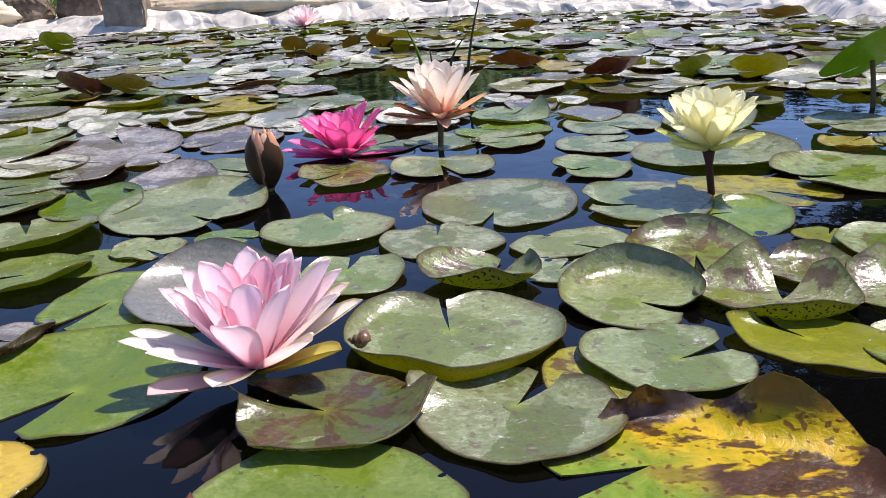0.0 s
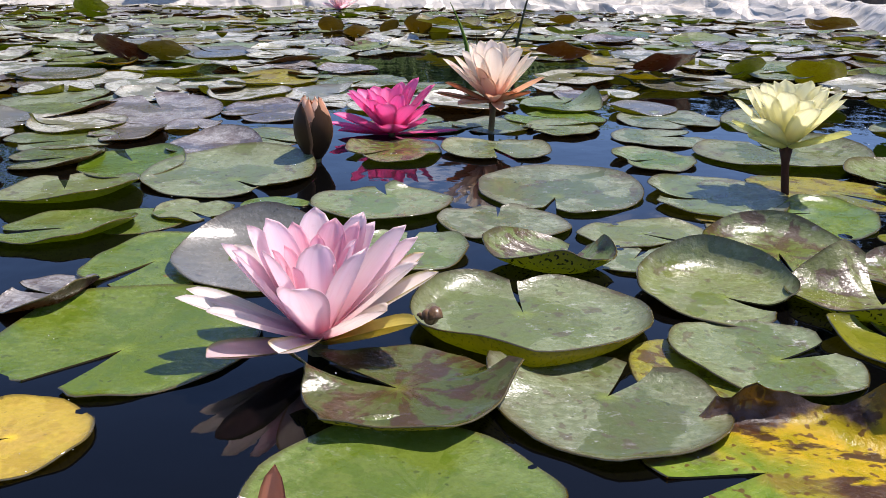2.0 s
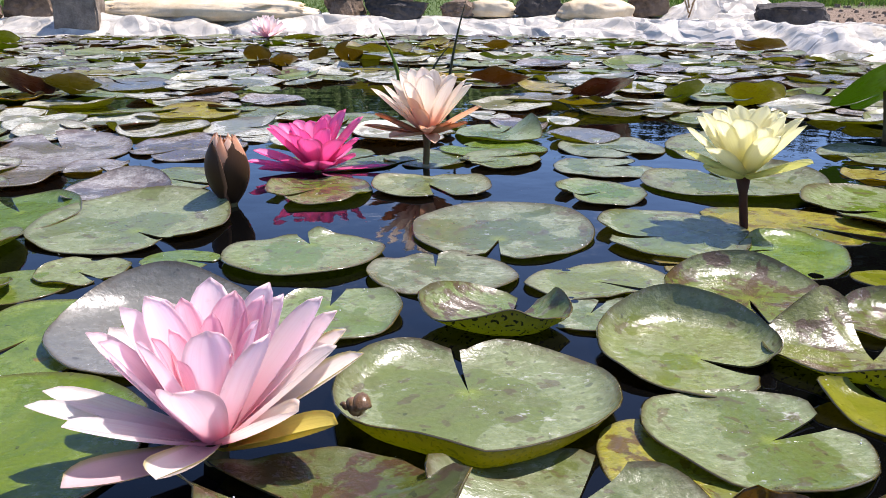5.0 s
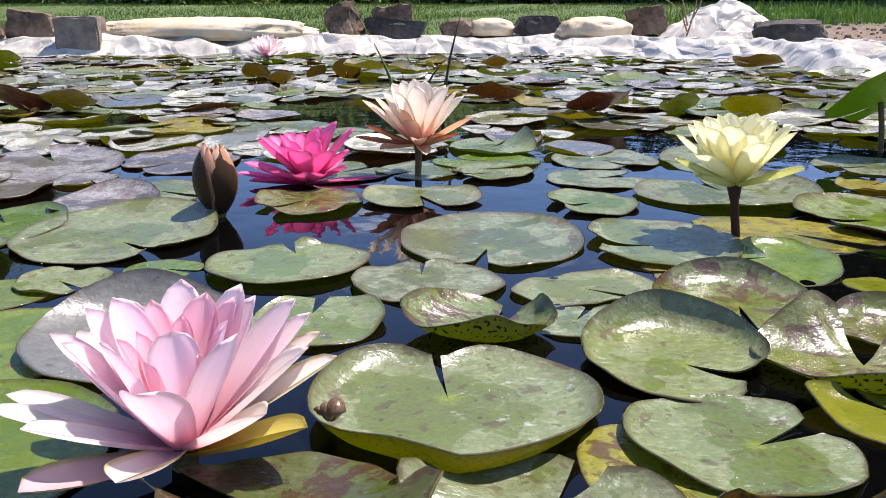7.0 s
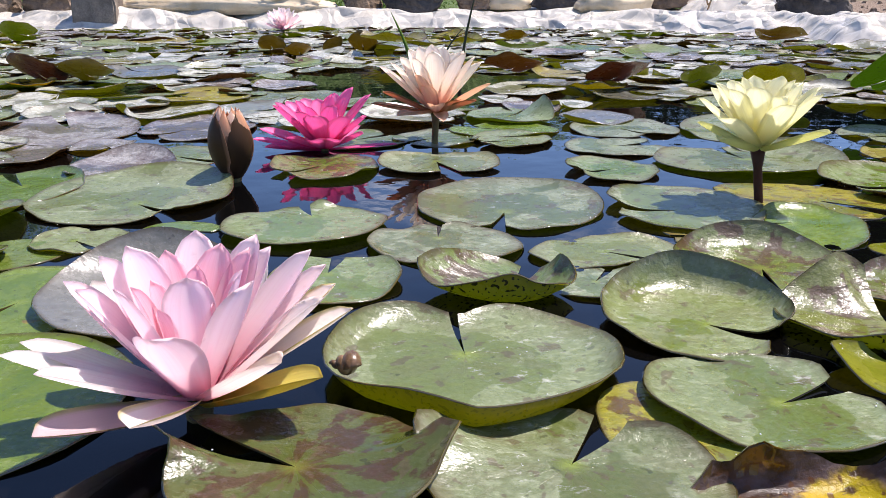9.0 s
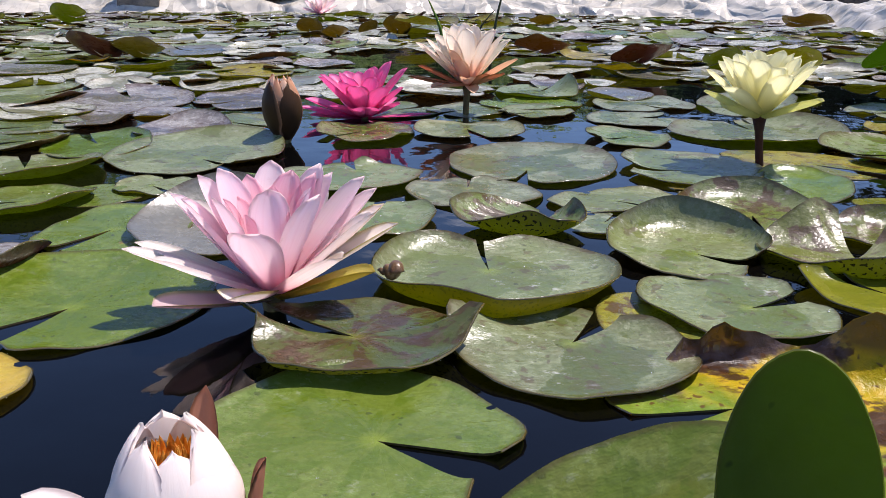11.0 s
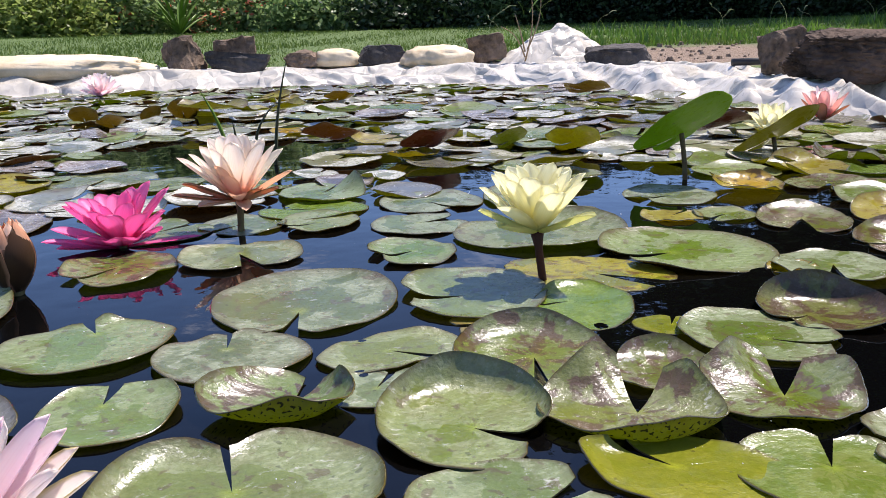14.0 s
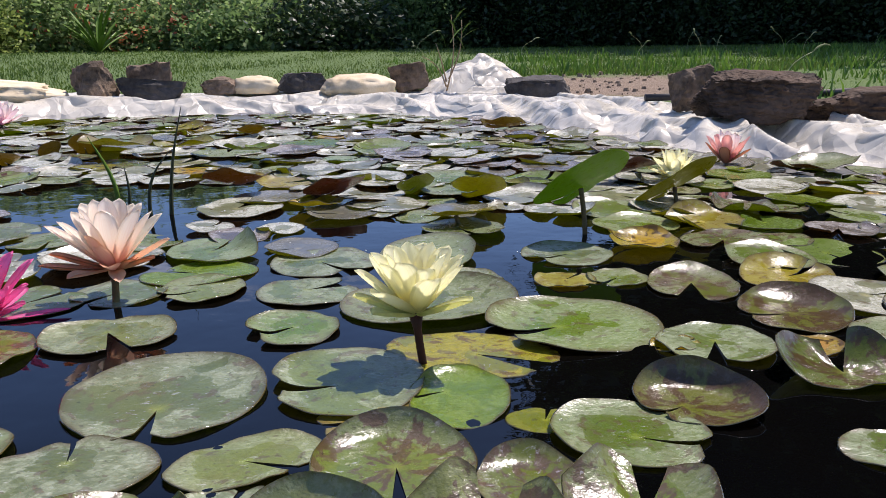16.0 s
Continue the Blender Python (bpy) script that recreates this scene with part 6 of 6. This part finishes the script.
def block(x, y, z, w, d, h, turn):
    bm = bmesh.new()
    bmesh.ops.create_cube(bm, size=1.0)
    for v in bm.verts:
        v.co = Vector((v.co.x * w, v.co.y * d, (v.co.z + 0.5) * h))
    bmesh.ops.bevel(bm, geom=bm.edges[:], offset=0.006, segments=2, affect="EDGES")
    bmesh.ops.subdivide_edges(bm, edges=bm.edges[:], cuts=3, use_grid_fill=True)
    for v in bm.verts:
        v.co += Vector((1, 1, 1)) * 0.004 * noise.noise(v.co * 30) + v.co.normalized() * 0.004 * noise.noise(v.co * 70)
    me = bpy.data.meshes.new("stone_block")
    bm.to_mesh(me)
    bm.free()
    me.materials.append(BLOCK)
    ob = new("stone_block", me)
    ob.matrix_basis = pose(x, y, z, 0, 0, turn)
    tagged(ob, "squared grey-brown stone block on the liner", "block", "stones holding the liner")


block(-1.245, 3.315, 0.018, 0.155, 0.14, 0.125, 8)


def sack(x, y, z, w, d, h, turn, label, seed, lump=0.10):
    """A filled sack: a slumped pillow with creases."""
    bm = bmesh.new()
    bmesh.ops.create_uvsphere(bm, u_segments=48, v_segments=24, radius=1.0)
    for v in bm.verts:
        p = v.co
        c = [math.copysign(abs(a) ** e, a) for a, e in zip(p, (0.75, 0.75, 0.9))]
        q = Vector((p.x * w * 9, p.y * d * 9, p.z * 2)) + Vector((seed, 0, 0))
        k = 1 + lump * noise.noise(q) + 0.09 * (1 - abs(noise.noise(q * 1.6))) ** 3 + 0.05 * (1 - abs(noise.noise(q * 3.4))) ** 2
        v.co = Vector((c[0] * k * w / 2, c[1] * k * d / 2, max(-0.6, c[2] * k) * h / 1.6 + h * 0.37))
    me = bpy.data.meshes.new("sandbag")
    bm.to_mesh(me)
    bm.free()
    me.materials.append(SACK)
    me.polygons.foreach_set("use_smooth", [True] * len(me.polygons))
    ob = new("sandbag", me)
    ob.matrix_basis = pose(x, y, z, 0, 0, turn)
    tagged(ob, label, "sandbag", "sandbags on the bank")


sack(-0.84, 3.50, 0.050, 0.84, 0.30, 0.082, -2, "long flat cream sandbag lying on the bank", 1, 0.10)
sack(0.325, 3.57, 0.060, 0.17, 0.14, 0.066, 0, "small cream sandbag between stones", 2)
sack(0.720, 3.43, 0.050, 0.27, 0.20, 0.080, 6, "plump cream sandbag on the white liner", 3)
sack(-1.95, 3.45, 0.050, 0.40, 0.26, 0.09, 12, "cream sandbag lying on the bank", 5)


def sheet_heap(x, y, z, w, d, h):
    """The bunched-up end of the liner, standing in a peak."""
    n, verts, faces = 44, [], []
    for i in range(n + 1):
        for j in range(n + 1):
            a, b = i / n * 2 - 1, j / n * 2 - 1
            r = max(abs(a), abs(b)) ** 1.0
            rr = min(1.0, math.hypot(a, b))
            peak = max(0.0, 1 - math.hypot(a * 0.9 - 0.15, b)) ** 0.8
            ang = math.atan2(b, a - 0.15)
            fold = 0.16 * abs(math.sin(ang * 4.5 + 2 * noise.noise(Vector((a * 2, b * 2, 1))))) * rr * (1.1 - rr)
            hh = peak * (1 + 0.2 * noise.noise(Vector((a * 2.2, b * 2.2, 5)))) + fold * 1.6 + 0.06 * noise.noise(Vector((a * 6, b * 6, 2)))
            verts.append((a * w / 2, b * d / 2, max(-0.03, h * hh * (1.0 if r < 0.98 else 0.2)) - 0.01))
    for i in range(n):
        for j in range(n):
            a = i * (n + 1) + j
            faces.append((a, a + n + 1, a + n + 2, a + 1))
    ob = new("plastic_sheet", mesh_from("plastic_sheet", verts, faces, [LINER]))
    ob.matrix_basis = pose(x, y, z, 0, 0, -8)
    tagged(ob, "bunched heap of white plastic sheeting on the bank", "plastic sheet")


sheet_heap(1.20, 3.45, 0.055, 0.46, 0.36, 0.155)

for pts, lab in (((Vector((1.44, 2.44, 0.078)), Vector((2.03, 2.34, 0.085)), Vector((2.44, 2.41, 0.09))), "black plastic pipe lying along the bank"),):
    ob = new("pipe", tube("pipe", [pts[0].lerp(pts[1], k / 5) for k in range(5)] + [pts[1].lerp(pts[2], k / 5) for k in range(6)], [0.011] * 11, PIPE, 10))
    tagged(ob, lab, "pipe")


def twigs():
    rng = random.Random(3)
    ob = tagged(new("dry_weed"), "dry leggy weed with a few green leaves on the bank", "weed")
    ob.matrix_basis = pose(1.06, 3.34, 0.06)
    for a, b, s in (((0, 0, 0), (0.02, 0, 0.30), (0.02, 0, 0)), ((0.0, 0, 0.02), (-0.10, 0, 0.14), (0.01, 0, 0.02)), ((0.01, 0, 0.05), (0.07, 0.02, 0.28), (0.02, 0, 0)), ((0.0, 0, 0.04), (-0.04, 0.01, 0.19), (0, 0, 0.01))):
        part("twig", tube("twig", bend(a, b, s), [0.0035 - 0.00028 * k for k in range(9)], TWIG, 6), ob)
    for k in range(7):
        a = Vector((rng.uniform(0, 0.08), rng.uniform(-0.02, 0.02), rng.uniform(0.14, 0.28)))
        me = petal_mesh("leaf", rng.uniform(0.06, 0.12), 0.016, 0.2, -0.3, WEED_BLADE, ns=6, nw=2)
        part("leaf", me, ob, "narrow green leaf", Matrix.Translation(a) @ pose(0, 0, 0, 0, -rng.uniform(20, 80), rng.uniform(0, 360)))


twigs()


# ---- garden behind the pond ----
def strips(count, place, height, width, mat, name, label, category, seed, lean=0.35):
    """Grass: many tapering blades in one mesh."""
    rng = random.Random(seed)
    verts, faces = [], []
    for _ in range(count):
        x, y = place(rng)
        z = bank(shore_distance(x, y)) - 0.005
        h = height(rng, x, y)
        a = rng.uniform(0, 2 * math.pi)
        w = width * rng.uniform(0.6, 1.3)
        dx, dy = math.cos(a) * w / 2, math.sin(a) * w / 2
        la = rng.uniform(0, 2 * math.pi)
        lx, ly = math.cos(la) * h * lean * rng.random(), math.sin(la) * h * lean * rng.random()
        n = len(verts)
        verts += [(x - dx, y - dy, z), (x + dx, y + dy, z), (x + dx * 0.7 + lx * 0.4, y + dy * 0.7 + ly * 0.4, z + h * 0.6), (x - dx * 0.7 + lx * 0.4, y - dy * 0.7 + ly * 0.4, z + h * 0.6), (x + lx, y + ly, z + h * 0.97)]
        faces += [(n, n + 1, n + 2, n + 3), (n + 3, n + 2, n + 4)]
    ob = new(name, mesh_from(name, verts, faces, [mat]))
    tagged(ob, label, category, kind="stuff")


def lawn_place(rng):
    while True:
        y = 3.6 + 6.5 * rng.random() ** 1.5
        x = rng.uniform(-0.62 * y - 0.6, 0.95 * y + 0.5)
        if math.hypot(x - 1.75, y - 3.35) > 0.60 + 0.3 * noise.noise(Vector((x * 3, y * 3, 0))):
            return x, y


def weed_place(rng):
    while True:
        x, y = rng.uniform(1.3, 5.5), 1.6 + 4.2 * rng.random() ** 1.1
        if shore_distance(x, y) > 0.68 and math.hypot(x - 1.75, y - 3.35) > 0.62 + 0.2 * noise.noise(Vector((x * 4, y * 4, 0))) and noise.noise(Vector((x * 3.5, y * 3.5, 8))) + 0.35 > rng.random() * 0.8:
            return x, y


strips(80000, lawn_place, lambda r, x, y: r.uniform(0.010, 0.028), 0.006, LAWN_BLADE, "lawn_grass", "mown green lawn behind the pond", "grass", 1, 0.8)
strips(15000, weed_place, lambda r, x, y: (0.018 + 0.075 * r.random() ** 2.5) * (0.7 + 1.3 * noise.noise(Vector((x * 2.5, y * 2.5, 3)))), 0.010, WEED_BLADE, "weeds", "tall unmown grass and weeds beside the boulders", "weeds", 2, 0.7)


def clods():
    """Crumbs of earth and small stones on the bare patch."""
    rng = random.Random(14)
    verts, faces = [], []
    for _ in range(260):
        a, d = rng.uniform(0, 2 * math.pi), 0.62 * rng.random() ** 0.6
        x, y = 1.75 + math.cos(a) * d, 3.35 + math.sin(a) * d
        away = shore_distance(x, y)
        if in_pond(x, y) or away < 0.5:
            continue
        z, r = bank(away), 0.003 + 0.014 * rng.random() ** 3
        n = len(verts)
        for k in range(6):
            w = k * math.pi / 3 + rng.uniform(-0.3, 0.3)
            q = r * rng.uniform(0.8, 1.3)
            verts.append((x + math.cos(w) * q, y + math.sin(w) * q, z - 0.004))
            verts.append((x + math.cos(w) * q * 0.6, y + math.sin(w) * q * 0.6, z + r * rng.uniform(0.6, 1.0)))
        for k in range(6):
            p, q = n + 2 * k, n + 2 * ((k + 1) % 6)
            faces.append((p, q, q + 1, p + 1))
        faces.append(tuple(n + 2 * k + 1 for k in range(6)))
    tagged(new("earth_clods", mesh_from("earth_clods", verts, faces, [CLOD], smooth=False)), "crumbled brown earth clods on the bare patch", "earth", kind="stuff")


clods()


def foxtails():
    rng = random.Random(9)
    verts, faces = [], []
    for _ in range(22):
        x, y = weed_place(rng)
        z = bank(shore_distance(x, y))
        h = rng.uniform(0.09, 0.19)
        lx = rng.uniform(-0.12, 0.12)
        pts = bend((x, y, z), (x + lx, y, z + h), (-lx * 0.3, 0, 0.02))
        v, f = tube_data(pts, [0.0013] * 9, 4)
        n = len(verts)
        verts += v
        faces += [tuple(k + n for k in q) for q in f]
        top = Vector(pts[-1])
        v, f = tube_data(bend(top, top + Vector((lx * 0.5 + 0.02, 0, 0.02)), (0, 0, 0.012), 5), [0.0015, 0.0035, 0.004, 0.0035, 0.0025, 0.001], 6)
        n = len(verts)
        verts += v
        faces += [tuple(k + n for k in q) for q in f]
    tagged(new("foxtail_grass", mesh_from("foxtail_grass", verts, faces, [SEED_HEAD])), "foxtail grass with pale nodding seed heads", "grass", kind="stuff")


foxtails()


def crown_data(rng, count, size, centre, radii, shell=0.55, base_flat=0.0):
    """Leaves gathered in clumps within an uneven crown."""
    verts, faces = [], []
    clumps = []
    for _ in range(max(8, count // 70)):
        v = Vector((rng.gauss(0, 1), rng.gauss(0, 1), rng.gauss(0, 1))).normalized() * (shell + (1 - shell) * rng.random())
        clumps.append(Vector((centre[0] + v.x * radii[0], centre[1] + v.y * radii[1], max(base_flat, centre[2] + v.z * radii[2]))))
    for _ in range(count):
        c = rng.choice(clumps)
        s = 0.16 * sum(radii) / 3 + 0.03
        p = c + Vector((rng.gauss(0, s), rng.gauss(0, s), rng.gauss(0, s * 0.7)))
        if p.z < base_flat:
            p.z = base_flat + rng.random() * 0.1
        a, b = Vector((rng.gauss(0, 1), rng.gauss(0, 1), rng.gauss(0, 0.6))).normalized(), Vector((rng.gauss(0, 1), rng.gauss(0, 1), rng.gauss(0, 1)))
        b = (b - a * b.dot(a)).normalized()
        l = size * rng.uniform(0.6, 1.4)
        n = len(verts)
        verts += [p - a * l * 0.5, p + b * l * 0.24, p + a * l * 0.5, p - b * l * 0.24]
        faces.append((n, n + 1, n + 2, n + 3))
    return verts, faces


def shrub(x, y, w, d, h, count, mat, label, seed, size=0.06, bloom=None, blooms=0):
    rng = random.Random(seed)
    ob = tagged(new("shrub"), label, "shrub", "shrubs behind the lawn")
    ob.matrix_basis = pose(x, y, bank(shore_distance(x, y)) - 0.05)
    v, f = crown_data(rng, count, size, (0, 0, h * 0.42), (w / 2, d / 2, h * 0.58), 0.45, 0.03)
    part("foliage", mesh_from("foliage", v, f, [mat], smooth=False), ob)
    for k in range(4):
        a = Vector((rng.uniform(-0.2, 0.2) * w, rng.uniform(-0.1, 0.1) * d, -0.03))
        part("branch", tube("branch", bend(a, a + Vector((rng.uniform(-0.2, 0.2) * w, 0, h * 0.7)), (0.03, 0, 0)), [0.018 - 0.0014 * i for i in range(9)], BARK, 6), ob)
    if bloom:
        v, f = crown_data(rng, blooms, 0.05, (0, -d * 0.3, h * 0.45), (w / 2, d / 4, h / 3))
        part("blossoms", mesh_from("blossoms", v, f, [bloom], smooth=False), ob)


def tree(x, y, h, spread, count, mat, label, seed, size=0.12, low=0.5):
    rng = random.Random(seed)
    ob = tagged(new("tree"), label, "tree", "trees behind the lawn")
    ob.matrix_basis = pose(x, y, 0.22)
    part("trunk", tube("trunk", bend((0, 0, -0.1), (0.1, 0, h * 0.8), (0.08, 0, 0)), [0.14 - 0.013 * i for i in range(9)], BARK, 10), ob)
    for k in range(6):
        a = Vector((0.05, 0, h * rng.uniform(0.3, 0.6)))
        w = rng.uniform(0, 2 * math.pi)
        part("limb", tube("limb", bend(a, a + Vector((math.cos(w) * spread * 0.4, math.sin(w) * spread * 0.4, h * 0.22)), (0, 0, 0.1)), [0.05 - 0.005 * i for i in range(9)], BARK, 6), ob)
    v, f = crown_data(rng, count, size, (0, 0, h * 0.62), (spread / 2, spread / 2, h * 0.40), 0.35, low)
    part("crown", mesh_from("crown", v, f, [mat], smooth=False), ob)


def garden():
    rng = random.Random(21)
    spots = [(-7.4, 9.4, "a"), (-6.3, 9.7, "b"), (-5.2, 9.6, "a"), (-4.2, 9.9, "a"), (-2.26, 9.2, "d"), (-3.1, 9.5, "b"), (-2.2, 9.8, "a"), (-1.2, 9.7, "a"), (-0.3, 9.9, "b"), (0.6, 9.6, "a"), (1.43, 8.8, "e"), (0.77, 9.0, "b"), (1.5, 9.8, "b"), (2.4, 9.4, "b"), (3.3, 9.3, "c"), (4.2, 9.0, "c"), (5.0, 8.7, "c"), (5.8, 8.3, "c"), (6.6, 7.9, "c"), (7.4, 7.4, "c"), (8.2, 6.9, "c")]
    look_of = {"e": (DARK_SHADED_LEAF, "low dark green rounded garden shrub"), "d": (GOLD_LEAF, "golden yellow-green garden shrub"), "a": (SHRUB_LEAF, "leafy light green garden shrub"), "b": (HEDGE_LEAF, "dense dark green garden shrub"), "c": (DARK_SHADED_LEAF, "hedge shrub with tree shade put into its leaf colour")}
    for n, (x, y, kind) in enumerate(spots):
        mat, label = look_of[kind]
        h = rng.uniform(1.0, 1.5) if kind == "c" else rng.uniform(0.5, 0.85) * (0.7 if kind == "e" else 1.0)
        shrub(x, y, rng.uniform(1.4, 1.8), 1.0, h, 9500, mat, label, 100 + n, 0.062, BLOOM_RED if n in (6, 7, 8, 9) else (BLOOM_YELLOW if n == 5 else None), 160 if n in (6, 7, 8, 9) else 40)
    for n in range(16):
        x = -8.0 + n * 1.15
        # right part takes the darker leaves, tree shade held in their colour
        shrub(x, 10.9 - 0.035 * max(0.0, x) ** 2, 1.9, 1.0, 1.55, 7000, (SHRUB_LEAF if n % 3 else HEDGE_LEAF) if x < 1.2 else DARK_SHADED_LEAF, "tall dense hedge behind the garden shrubs", 160 + n, 0.12)
    tree(8.6, 10.4, 9.0, 7.0, 30000, DARK_SHADED_LEAF, "tall shady tree beyond the hedge", 201, 0.40, 1.6)
    tree(11.0, 6.0, 9.5, 7.0, 30000, DARK_SHADED_LEAF, "tall shady tree beyond the hedge", 202, 0.40, 1.4)
    tree(-7.5, 14.0, 4.2, 3.6, 6000, HEDGE_LEAF, "round leafy garden tree behind the hedge", 203, 0.14, 1.0)



def spiky_plant(x, y, h, count):
    """A clump of stiff arching sword leaves."""
    rng = random.Random(5)
    ob = tagged(new("spiky_plant"), "clump of stiff sword-shaped green leaves beside the lawn", "plant")
    ob.matrix_basis = pose(x, y, 0.2)
    for k in range(count):
        me = petal_mesh("leaf", h * rng.uniform(0.8, 1.15), 0.05, 0.3, -0.18, WEED_BLADE, ns=7, nw=2)
        part("leaf", me, ob, "", pose(0, 0, 0, 0, 0, 360 * k / count + rng.uniform(-9, 9)) @ pose(0.01, 0, 0, 0, -rng.uniform(28, 82), 0))


garden()
spiky_plant(-0.89, 8.9, 0.5, 26)
